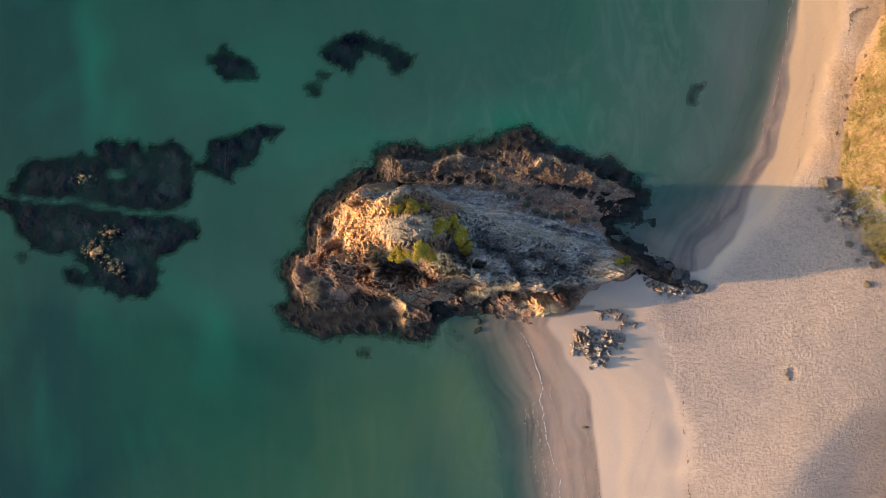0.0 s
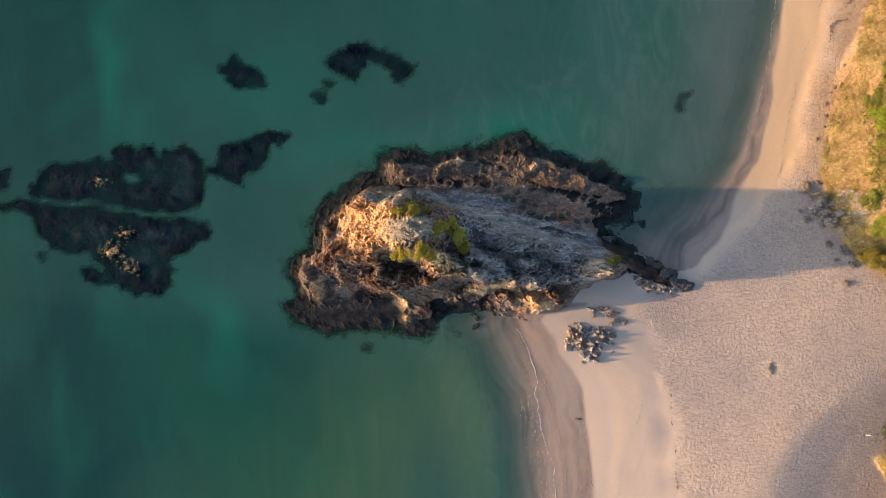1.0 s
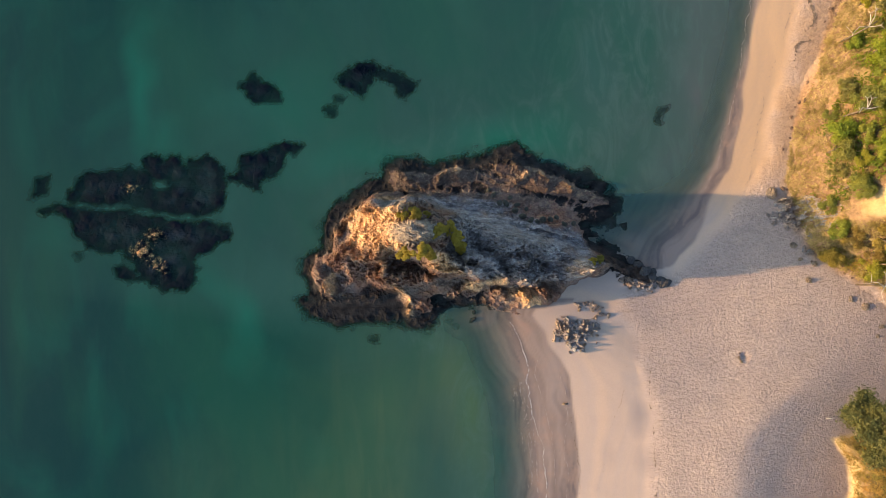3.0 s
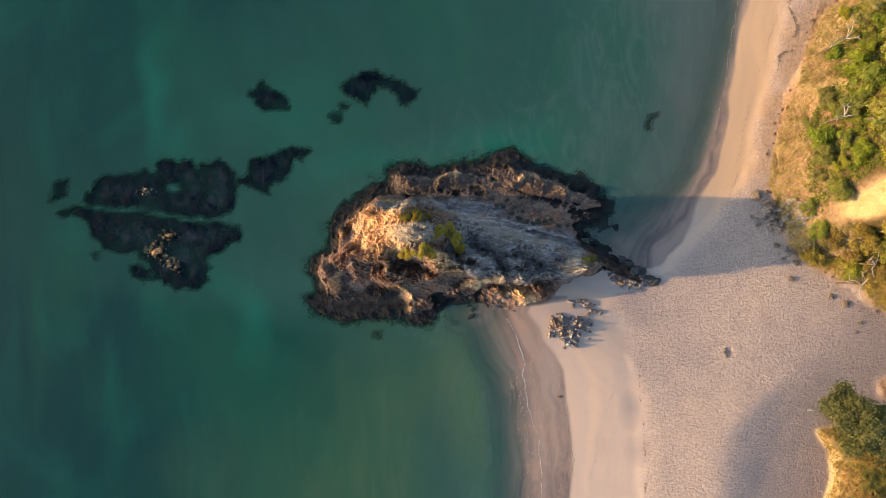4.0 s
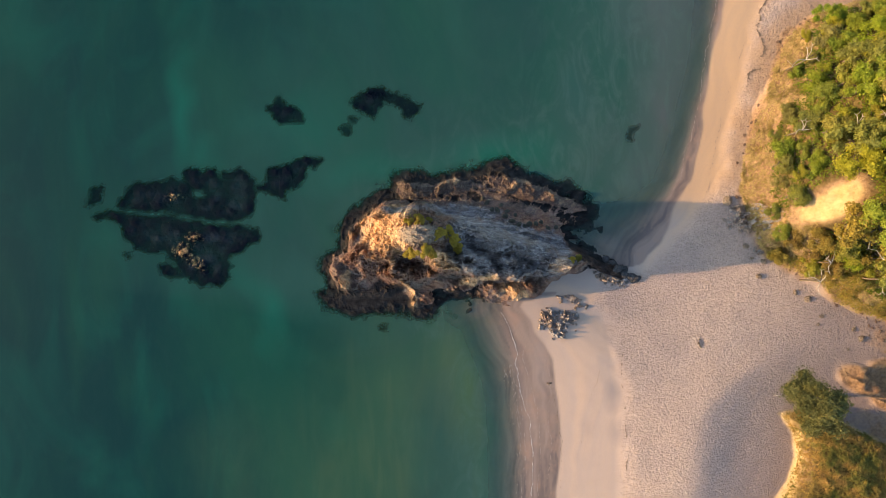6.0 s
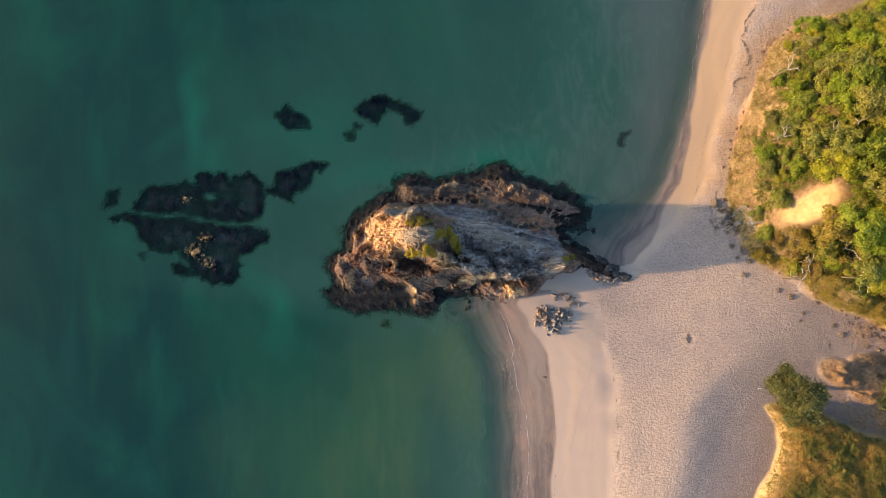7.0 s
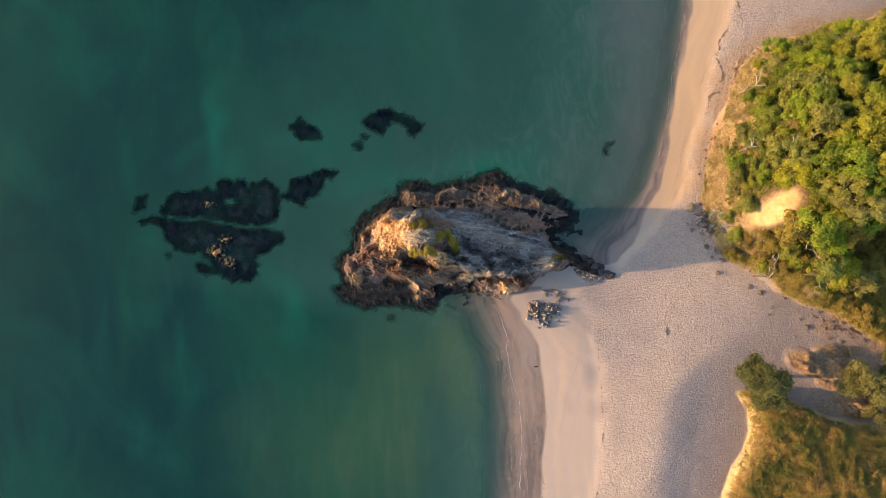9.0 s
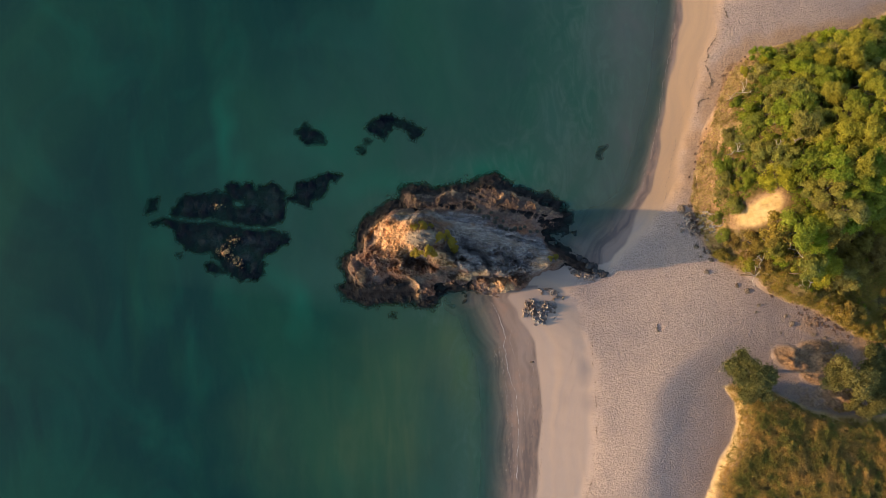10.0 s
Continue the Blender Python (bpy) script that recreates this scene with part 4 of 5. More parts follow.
rock_mass("sea_rock", stack_height, bounds(STACK, 1.2), 0.045, ROCK, "craggy brown and grey rock stack with a black tidal foot", "sea stack", False,
          (("algae", lambda x, y: step(0.15, 0.85, 1.4 * heap(x, y, STACK_ALGAE, 2) + 0.7 * cloudy(x * 1.2, y * 1.2, 4, 98) + 1.3 * step(0.85, 0.25, inside(x, y, STACK) + 0.9 * cloudy(x * 0.9, y * 0.9, 4, 77)) * (1 - step(1, 3, x) * step(-2.5, -4, y)) * (1 - step(4, 6, x) * step(0.2, -1.0, y)) * (1 - 0.6 * step(8, 10.5, x)))),
           ("lee", lambda x, y: step(0.25, 0.8, heap(x, y, STACK_SHADE_GREY, 3) + 0.6 * cloudy(x * 0.9, y * 0.9, 5, 94, 0.6))),
           ("pale", lambda x, y: step(0.35, 0.8, heap(x, y, STACK_FLAT, 3) + 0.4 * cloudy(x * 0.9, y * 0.9, 4, 95))),
           ("tidal", lambda x, y: step(3.4, 4.6, y + 0.5 * cloudy(x * 0.6, y * 0.6, 3, 107)) * step(-6.0, -4.0, x) + step(-2.6, -3.8, y + 0.5 * cloudy(x * 0.6, y * 0.6, 3, 107)) * step(-1.0, -3.0, x)),
           ("landward", lambda x, y: step(3.0, 5.0, x) * step(0.4, -0.8, y) * step(14.0, 12.5, x)),
           ("still", lambda x, y: np.clip(heap(x, y, STACK_STILL, 2) * 1.3 + 0.35 * cloudy(x * 0.9, y * 0.9, 3, 79), 0, 1)),
           # Rib crests get ochre too, sunlight put into their colour.
           ("ochre", lambda x, y: step(0.25, 1.15, 0.6 * stack_ribs(x, y) + 1.5 * heap(x, y, STACK_OCHRE_LIT, 2) + 0.9 * cloudy(x * 0.9, y * 0.9, 5, 96, 0.62)))))
def reef_dome(key, x, y):
    """Where the rounded backs of the reef come near the surface."""
    edge, own = cells(x * 0.62 + 0.15 * cloudy(x, y, 3, 175), y * 0.8 + 0.15 * cloudy(x, y, 3, 176), 191)
    return step(0.62, 0.30, edge + 0.25 * cloudy(x * 1.6, y * 1.6, 3, 177)) * step(0.35, 1.1, inside(x, y, REEFS[key][0])) * (0.35 + 0.65 * own)


REEF_WORDS = {"north": "broad dark wet reef awash, with one pale lit knob",
              "south": "dark reef with golden lit crags rising from the sea",
              "long": "long narrow dark reef slanting through green water",
              "knob": "small black reef just breaking the water",
              "arc": "hook-shaped black reef with a rough brown back",
              "slab": "small black slab beside the larger reef"}
for key, (outline, lumps) in REEFS.items():
    rock_mass("reef", lambda x, y, k=key: reef_height(k, x, y), bounds(outline, 1.0), 0.075, REEF,
              REEF_WORDS.get(key, "small dark sunken rock under green water"), "reef", False,
              # Gold flecks colour sunlight onto the tallest knobs.
              (("dome", lambda x, y, k=key: reef_dome(k, x, y)), ("ochre", lambda x, y, l=lumps: np.clip(3.0 * heap(x, y, [p for p in l if p[5] > 0.4] or [(0, 0, 1e-3, 1e-3, 0, 0)], 1.5) + 2.4 * cloudy(x * 4.5, y * 4.0, 4, 99, 0.7) - 0.95, 0, 1) * step(0.03, 0.12, heap(x, y, [p for p in l if p[5] > 0.4] or [(0, 0, 1e-3, 1e-3, 0, 0)], 1.5))),))

def outcrop(outline, tall, seed, label):
    def height(x, y):
        wx, wy = x + 0.25 * cloudy(x * 1.2, y * 1.2, 3, seed), y + 0.25 * cloudy(x * 1.2, y * 1.2, 3, seed + 1)
        s = inside(wx, wy, outline) + 0.18 * cloudy(x * 2.2, y * 2.2, 3, seed + 2)
        edge, own = cells(x * 3.1 + 0.3 * cloudy(x * 2, y * 2, 3, seed + 6), y * 3.4, seed + 3)
        crag = 1.5 * craggy(x * 2.2, y * 2.0, 5, seed + 4, 0.72) - 0.40 + 0.7 * own - 0.6 * edge
        return land(x, y) - 0.5 + (0.52 + tall * crag) * step(-0.3, 0.35, s) + 0.1 * step(-0.1, 0.3, s)
    return rock_mass("outcrop", height, bounds(outline, 0.6), 0.045, CLUSTER, label, "rock")


outcrop([(9.01, -5.95), (9.88, -5.48), (11.50, -5.48), (12.88, -5.71), (12.80, -6.74), (11.77, -7.45), (11.62, -8.44), (10.31, -8.44), (9.88, -7.61), (9.01, -7.53)], 0.50, 810, "jagged blue-grey outcrop standing out of the wet sand")
outcrop([(14.06, -1.97), (15.77, -2.28), (17.63, -2.51), (17.16, -3.44), (15.61, -3.29), (14.29, -2.74)], 0.34, 820, "low stony outcrop half buried beside the rock stack")
outcrop([(26.42, 3.40), (27.25, 4.16), (28.78, 4.24), (29.92, 3.67), (29.84, 1.58), (28.40, 1.65), (27.25, 2.15), (26.49, 2.49)], 0.75, 830, "grey jagged outcrop at the foot of the hill")
outcrop([(10.59, -4.24), (12.26, -4.16), (13.37, -4.72), (13.05, -5.36), (11.98, -4.96), (10.98, -4.80)], 0.22, 840, "low dark stony streak in the sand")

# ---------------------------------------------------------------- sea
wx_lines = np.concatenate([far, lines((-56, -52, 1), (-52, -33, 0.4), (-33, 30, 0.24), (30, 40, 1)), [48, 64, 90, 140, 220, 400, 800, 1500, 2600]])
wy_lines = np.concatenate([far, lines((-50, -33, 1), (-33, 33, 0.26), (33, 50, 1)), -np.array(far[::-1])])
WX, WY = np.meshgrid(wx_lines, wy_lines)
bed = land(WX, WY)
offing = np.clip(-bed, 0, 9)
near = (np.abs(WX) < 60) & (np.abs(WY) < 40)
bed_near = bed[near]
bed_near = np.maximum(bed_near, stack_height(WX[near], WY[near]))
for key in REEFS:
    bed_near = np.maximum(bed_near, reef_height(key, WX[near], WY[near]))
bed[near] = bed_near
BARS = [
    (-23.74, 13.20, 1.79, 6.77, -8, 0.8), (-22.14, 9.04, 2.40, 2.40, -30, 0.6),
    (-4.94, 9.22, 9.57, 2.39, 8, 0.75), (-12.61, 11.70, 8.03, 4.42, 0, 0.3),
    (4.62, 10.82, 9.57, 3.59, 0, 0.75), (-16.54, -5.54, 2.20, 5.99, 8, 0.6),
    (-6.59, 2.46, 2.41, 4.82, 0, 0.3)]
WASH = [
    (20.55, 12.80, 4.78, 13.54, -8, 0.8), (21.39, 25.60, 6.38, 11.97, 0, 0.7),
    (16.15, 0.85, 3.98, 2.78, 0, 0.9), (14.69, 9.69, 4.82, 4.82, 0, 0.35)]
SILT = [
    (2.63, -12.67, 4.37, 10.34, 0, 0.9), (-4.16, -13.57, 10.42, 10.42, 0, 0.45),
    (-7.36, -22.36, 20.82, 12.01, 0, 0.5)]
depth = np.clip(-bed, 0, 9)
bar = 0.75 * np.clip(heap(WX + 4 * cloudy(WX * 0.10, WY * 0.10, 3, 197), WY + 4 * cloudy(WX * 0.10, WY * 0.10, 3, 198), BARS, 0.9, 2) * (1 + 0.6 * cloudy(WX * 0.2, WY * 0.13, 4, 97)), 0, 1) * step(0.3, 1.6, offing)
wash = 0.92 * np.clip(heap(WX + 2.5 * cloudy(WX * 0.15, WY * 0.15, 4, 194), WY, WASH, 0.9, 2) * (1 + 0.7 * cloudy(WX * 0.4 + 0.1 * WY, WY * 0.18, 4, 195)), 0, 1)
silt = 0.8 * np.clip(heap(WX + 3 * cloudy(WX * 0.12, WY * 0.12, 3, 199), WY, SILT, 0.9, 2) * (1 + 0.5 * cloudy(WX * 0.25, WY * 0.12, 4, 196)), 0, 1) * step(0.1, 1.2, offing)
water = sheet("sea", wx_lines, wy_lines, 0.02 * cloudy(WX * 0.2, WY * 0.2, 3, 99), WATER, bed < 0.35, (("depth", depth), ("offing", offing), ("bar", bar), ("silt", silt), ("wash", wash)))
tagged(water, "calm green sea turning grey and clear along the sand", "sea", "", "structure")

# ---------------------------------------------------------------- plants
rng = np.random.default_rng(7)


def quads(centers, normals, size, rng, slim=0.62):
    """Loose leaf blades: one four-cornered blade at each centre, facing its normal."""
    n = len(centers)
    side = np.cross(normals, rng.normal(size=(n, 3)))
    side /= np.linalg.norm(side, axis=1, keepdims=True) + 1e-9
    along = np.cross(normals, side)
    along /= np.linalg.norm(along, axis=1, keepdims=True) + 1e-9
    a, b = size[:, None] * side, size[:, None] * slim * along
    fold = normals / (np.linalg.norm(normals, axis=1, keepdims=True) + 1e-9) * size[:, None] * 0.25
    verts = np.stack([centers - a, centers - b + fold, centers + a, centers + b + fold], 1).reshape(-1, 3)
    return verts, np.arange(4 * n).reshape(-1, 4)


def ball(center, radius, rng, rings=5, around=8):
    """The dense inside of a clump of leaves: a dented ball of four-sided faces."""
    t = np.linspace(0.12, math.pi - 0.12, rings + 1)
    p = np.linspace(0, 2 * math.pi, around, endpoint=False)
    tt_, pp = np.meshgrid(t, p, indexing="ij")
    r = radius * (1 + 0.16 * rng.normal(size=tt_.shape))
    verts = np.stack([r * np.sin(tt_) * np.cos(pp), r * np.sin(tt_) * np.sin(pp), 0.85 * r * np.cos(tt_)], -1).reshape(-1, 3) + center
    i, j = np.meshgrid(np.arange(rings), np.arange(around), indexing="ij")
    k = (j + 1) % around
    faces = np.stack([i * around + j, (i + 1) * around + j, (i + 1) * around + k, i * around + k], -1).reshape(-1, 4)
    return verts, faces


def crown_mesh(radius, tall, lobes, leaves, blade, rng):
    """A crown of uneven leafy clumps with gaps between them."""
    verts, faces, count = [], [], 0
    ph, pk = rng.uniform(0, 6.3, 2)
    for k in range(lobes):
        a, q = rng.uniform(0, 2 * math.pi), math.sqrt((k + 0.4) / lobes)
        q *= 0.92 + 0.24 * math.sin(2 * a + ph) + 0.16 * math.sin(3 * a + pk)
        c = np.array([math.cos(a) * q * radius * 0.80, math.sin(a) * q * radius * 0.80, tall * (0.62 + 0.36 * (1 - q * q) + rng.uniform(-0.10, 0.10))])
        r = radius * rng.uniform(0.20, 0.40) * (0.74 if lobes > 15 else 1.0)
        v, f = ball(c, r * 0.66, rng)
        verts.append(v), faces.append(f + count)
        count += len(v)
        d = rng.normal(size=(leaves, 3))
        d[:, 2] = np.abs(d[:, 2]) - 0.35
        d /= np.linalg.norm(d, axis=1, keepdims=True)
        centers = c + d * r * rng.uniform(0.58, 1.25, (leaves, 1))
        v, f = quads(centers, d + 0.7 * rng.normal(size=d.shape), blade * rng.uniform(0.6, 1.3, leaves), rng)
        verts.append(v), faces.append(f + count)
        count += len(v)
    return np.concatenate(verts), np.concatenate(faces)


def tube(points, radii, sides=6):
    """A bent, tapering limb."""
    points = np.asarray(points, float)
    verts, faces = [], []
    for k, (p, r) in enumerate(zip(points, radii)):
        t = points[min(k + 1, len(points) - 1)] - points[max(k - 1, 0)]
        t /= np.linalg.norm(t) + 1e-9
        a = np.cross(t, (0.31, 0.87, 0.39))
        a /= np.linalg.norm(a)
        b = np.cross(t, a)
        for j in range(sides):
            w = 2 * math.pi * j / sides
            verts.append(p + r * (math.cos(w) * a + math.sin(w) * b))
    for k in range(len(points) - 1):
        for j in range(sides):
            m = (j + 1) % sides
            faces.append((k * sides + j, k * sides + m, (k + 1) * sides + m, (k + 1) * sides + j))
    faces.append(tuple(range(sides))[::-1])
    faces.append(tuple(range((len(points) - 1) * sides, len(points) * sides)))
    return verts, faces


def make_tree(name, radius, tall, lobes, leaves, blade, leaf, seed):
    r = np.random.default_rng(seed)
    tree = new(name)
    lean = r.uniform(-0.15, 0.15, 2) * tall
    v, f = tube([(0, 0, -0.5), (lean[0] * 0.3, lean[1] * 0.3, tall * 0.25), (lean[0], lean[1], tall * 0.62)], [0.07 * radius + 0.04, 0.06 * radius + 0.03, 0.03 * radius])
    link_mesh("trunk", v, f, BARK, tree)
    for k in range(3):
        a = 2.1 * k + r.uniform(0, 1)
        reach = radius * 0.55
        start = np.array([lean[0] * 0.5, lean[1] * 0.5, tall * 0.36])
        end = start + np.array([math.cos(a) * reach, math.sin(a) * reach, tall * 0.30])
        v, f = tube([start, (start + end) / 2 + (0, 0, 0.08 * tall), end], [0.04 * radius, 0.03 * radius, 0.015 * radius], 5)
        link_mesh("limb", v, f, BARK, tree)
    v, f = crown_mesh(radius, tall, lobes, leaves, blade, r)
    link_mesh("crown", v, f, leaf, tree, False)
    return tree


def ground_at(x, y):
    return float(land(np.array([float(x)]), np.array([float(y)]))[0])


def place(x, y, z, turn=0.0, size=1.0, flat=1.0):
    return pose(x, y, z, 0, 0, turn) @ Matrix.Diagonal((size, size, size * flat, 1))


# hillside wood
kinds = [make_tree("tree", rad, tall, lobes, leaves, 0.075, LEAF, 100 + k) for k, (rad, tall, lobes, leaves) in enumerate(
    [(1.55, 3.0, 22, 190), (1.35, 2.6, 19, 190), (1.8, 3.4, 26, 190), (1.2, 2.2, 17, 190), (1.6, 2.7, 24, 190), (1.45, 3.3, 21, 190)])]
WOOD_LABELS = ["bushy green coastal tree on the clay hillside", "rounded yellow-green tree crowding the hillside wood",
               "tall leafy evergreen tree on the slope above the beach", "low grey-green bush among the hillside trees",
               "broad dense green tree on the steep hillside", "sunlit olive-green tree in the hillside wood"]
kinds += [make_tree("tree", rad, tall, 2 * lobes, 190, 0.075, DRY_LEAF, 110 + k) for k, (rad, tall, lobes) in enumerate([(1.45, 2.5, 10), (1.25, 2.2, 9)])]
WOOD_LABELS += ["yellowish dry-leaved tree on the lower slope", "straggling ochre-green bush on the clay slope"]
for ob, words in zip(kinds, WOOD_LABELS):
    tagged(ob, words, "tree", "hillside trees")
spots, used = [], [False] * len(kinds)
tries = np.stack([rng.uniform(28, 46.5, 14000), rng.uniform(-11, 26, 14000)], -1)
deep_in, clay_in = inside(tries[:, 0], tries[:, 1], HILL), inside(tries[:, 0], tries[:, 1], CLAY)
tries_z = land(tries[:, 0], tries[:, 1])
for (x, y), h, c, z in zip(tries, deep_in, clay_in, tries_z):
    thin = 1.24 if h > 4 else 1.02
    if h < (0.8 + 0.7 * rng.random() if y > 3 else 0.5 + 0.5 * rng.random()) or c > -0.9 or (1.8 < y < 5.6 and x < 30.5 and rng.random() < 0.6) or (-3 < y < 2.5 and rng.random() < 0.4) or (y < -1.8 and x > 33.0 and grain(x * 0.4, y * 0.4, 77) < 0.42) or len(spots) > 299:
        continue
    if any((x - a) ** 2 + (y - b) ** 2 < thin ** 2 for a, b in spots):
        continue
    spots.append((x, y))
    k = int(rng.integers(6)) if y > 3 or rng.random() < 0.4 else 6 + int(rng.integers(2))
    m = place(x, y, z - 0.35, rng.uniform(0, 360), rng.uniform(0.85, 1.25) * (0.72 if h < 2.6 else 1.0))
    if not used[k]:
        kinds[k].matrix_world, used[k] = m, True
    else:
        copy_thing(kinds[k], m)

# two larger trees by the gully
for words, (x, y), rad, tall, lobes, seed in (
        ("large dark green spreading tree at the edge of the beach", (32.42, -13.41), 2.9, 5.2, 30, 201),
        ("leaning dark green tree beside the clay gully", (41.75, -12.94), 2.7, 5.0, 26, 202),
        ("dark evergreen tree deep in the shaded gully", (45.6, -12.4), 2.3, 3.2, 22, 203),
        ("dark evergreen tree at the back of the shaded gully", (47.6, -14.6), 2.6, 3.4, 24, 204),
        ("low dark tree beside the ferny bluff", (45.2, -15.9), 2.1, 2.6, 20, 205)):
    tree = make_tree("tree", rad, tall, lobes + 12, 260, 0.10, DARK_LEAF, seed)
    tree.matrix_world = pose(x, y, ground_at(x, y) - 0.3)
    tagged(tree, words, "tree")

# shrubs on the stack
def stack_at(x, y):
    return float(stack_height(np.array([float(x)]), np.array([float(y)]))[0])


SHRUBS = [(-2.70, 2.36, 0.62), (-1.83, 2.30, 0.7), (-1.03, 2.43, 0.4), (-0.19, 1.25, 0.72), (0.60, 1.56, 0.55), (0.90, 0.94, 0.8),
          (1.29, 0.37, 0.75), (-2.35, -0.19, 0.85), (-1.37, -0.15, 0.75), (-0.73, -0.35, 0.5), (11.70, -0.92, 0.5), (12.52, -0.77, 0.42)]
for k, (x, y, r) in enumerate(SHRUBS):
    shrub = make_tree("shrub", r * 0.84, r * 0.75, 18, 150, 0.055, SHRUB_LEAF, 300 + k)
    shrub.matrix_world = pose(x, y, stack_at(x, y) - 0.12)
    tagged(shrub, "yellow-green salt-bitten shrub on top of the rock stack", "shrub", "shrubs on the stack")

# dry fern and scrub on the slopes
def scrub(name, count, box, test, reach, label, material, small=0.10, large=0.24):
    r = np.random.default_rng(len(name) * 11)
    x, y = r.uniform(box[0], box[2], count), r.uniform(box[1], box[3], count)
    ok = test(x, y)
    x, y = x[ok], y[ok]
    z = land(x, y) + 0.45 * (craggy(x * 0.9, y * 0.9, 3, 407) - 0.3)
    c, nrm = [], []
    for k in range(9):
        a = r.uniform(0, 2 * math.pi, len(x))
        q = r.uniform(0.05, 1.0, len(x)) * reach
        c.append(np.stack([x + np.cos(a) * q, y + np.sin(a) * q, z + reach * 0.9 - 0.6 * q + r.uniform(0, 0.18, len(x))], -1))
        nrm.append(np.stack([np.cos(a) * 0.6, np.sin(a) * 0.6, np.full(len(x), 0.9)], -1) + 0.35 * r.normal(size=(len(x), 3)))
    v, f = quads(np.concatenate(c), np.concatenate(nrm), r.uniform(small, large, len(x) * 9), r, 0.3)
    return tagged(link_mesh(name, v, f, material, None, False), label, "fern", "", "stuff")


def patchy(x, y, seed):
    return cloudy(x * 0.35, y * 0.35, 3, seed) > -0.75


scrub("dry_fern", 34000, (30, -33, 54, -12), lambda x, y: (inside(x, y, BLUFF) > 0.12) & patchy(x, y, 401), 0.26, "rusty brown and green dry fern covering the low bluff", FERN, 0.05, 0.125)
scrub("hill_scrub", 60000, (27, -11, 47, 25), lambda x, y: (inside(x, y, HILL) > 0.1) & (inside(x, y, CLAY) < -0.35) & patchy(x, y, 402)
      & ((inside(x, y, HILL) < 2.6) | (y < 0)), 0.20, "dry straw-brown scrub on the clay slope", STRAW, 0.05, 0.11)

scrub("undergrowth", 24000, (27, -11, 52, 30), lambda x, y: (inside(x, y, HILL) + 0.8 * cloudy(x * 0.5, y * 0.5, 3, 404) > 1.2) & (inside(x, y, HILL) < 7) & (inside(x, y, CLAY) < -0.6) & ((y > 2.5) | (cloudy(x * 0.6, y * 0.6, 3, 406) > 0.1)), 0.34,
      "low green undergrowth between the hillside trees", UNDER, 0.10, 0.20)
scrub("slope_brush", 15000, (31, -11, 50, 0), lambda x, y: (inside(x, y, HILL) > 0.35) & (y < -0.5) & (cloudy(x * 0.5, y * 0.5, 3, 408) > -0.35), 0.32,
      "olive and orange brush on the sunny end of the hill", BRUSH, 0.07, 0.16)
scrub("gully_scrub", 2600, (34, -21, 52, -8), lambda x, y: (heap(x, y, SPUR, 1.3) > 0.15) & (cloudy(x * 0.8, y * 0.8, 3, 405) > -0.05) & (x > 42.0), 0.14, "dry rusty scrub on the eroded spur", FERN, 0.05, 0.11)


# ---------------------------------------------------------------- stones
def boulder_mesh(seed, rough=0.28):
    r = np.random.default_rng(seed)
    bm = bmesh.new()
    bmesh.ops.create_icosphere(bm, subdivisions=3, radius=1.0)
    shift = Vector(r.uniform(-50, 50, 3))
    squash = Vector((1.0, r.uniform(0.7, 0.95), r.uniform(0.55, 0.8)))
    for v in bm.verts:
        d = noise.noise(v.co * 0.9 + shift) * rough * 1.5 + noise.noise(v.co * 2.3 + shift) * rough * 0.7 + noise.noise(v.co * 5.0 + shift) * rough * 0.3
        v.co = Vector((v.co.x * squash.x, v.co.y * squash.y, v.co.z * squash.z)) * (1 + d)
    me = bpy.data.meshes.new("boulder")
    bm.to_mesh(me)
    bm.free()
    return me


SHAPES = [boulder_mesh(500 + k) for k in range(7)]
for me in SHAPES:
    me.materials.append(BOULDER)
CLUSTER_SHAPES = [boulder_mesh(520 + k, 0.55) for k in range(6)]
for me in CLUSTER_SHAPES:
    me.materials.append(CLUSTER)


def stone(name, x, y, size, label, group="", shapes=SHAPES, sink=0.25, z=None):
    ob = new(name, shapes[int(rng.integers(len(shapes)))])
    ob.matrix_world = place(x, y, (ground_at(x, y) if z is None else z) + size * (0.6 - 2 * sink) * 0.6, rng.uniform(0, 360), size, rng.uniform(0.7, 1.0))
    return tagged(ob, label, "rock", group)


stone("boulder", 26.63, 4.57, 0.46, "rounded sandy boulder lying alone on the beach", "", SHAPES, 0.1)
stone("boulder", 28.18, 0.32, 0.30, "small grey boulder in the shaded sand")
for x, y, r in [(29.18, -2.43, 0.3), (32.36, -3.91, 0.26), (33.46, -4.53, 0.32), (34.61, -6.07, 0.22), (34.30, -6.81, 0.16), (28.64, -0.77, 0.18), (29.68, -1.14, 0.26)]:
    stone("boulder", x, y, r, "brown boulder on the sand below the slope", "boulders below the slope")
for x, y, r in [(26.34, 2.79, 0.18), (26.80, 2.11, 0.2), (27.71, 1.73, 0.22), (28.97, 0.05, 0.24), (29.39, -0.25, 0.3), (29.23, 1.12, 0.22)]:
    stone("boulder", x, y, r, "dark grey boulder heaped at the foot of the hill", "boulders at the hill foot", CLUSTER_SHAPES)
for x, y, r in [(37.53, -7.25, 0.24), (38.14, -8.11, 0.32), (37.03, -9.09, 0.16), (40.45, -9.21, 0.28), (41.67, -9.58, 0.24)]:
    stone("clod", x, y, r, "dark clod of fallen earth in the sandy gully", "clods in the gully", SHAPES, 0.4)
CLOD_SHAPES = [boulder_mesh(560 + k, 0.5) for k in range(4)]
for me in CLOD_SHAPES:
    me.materials.append(EARTH)
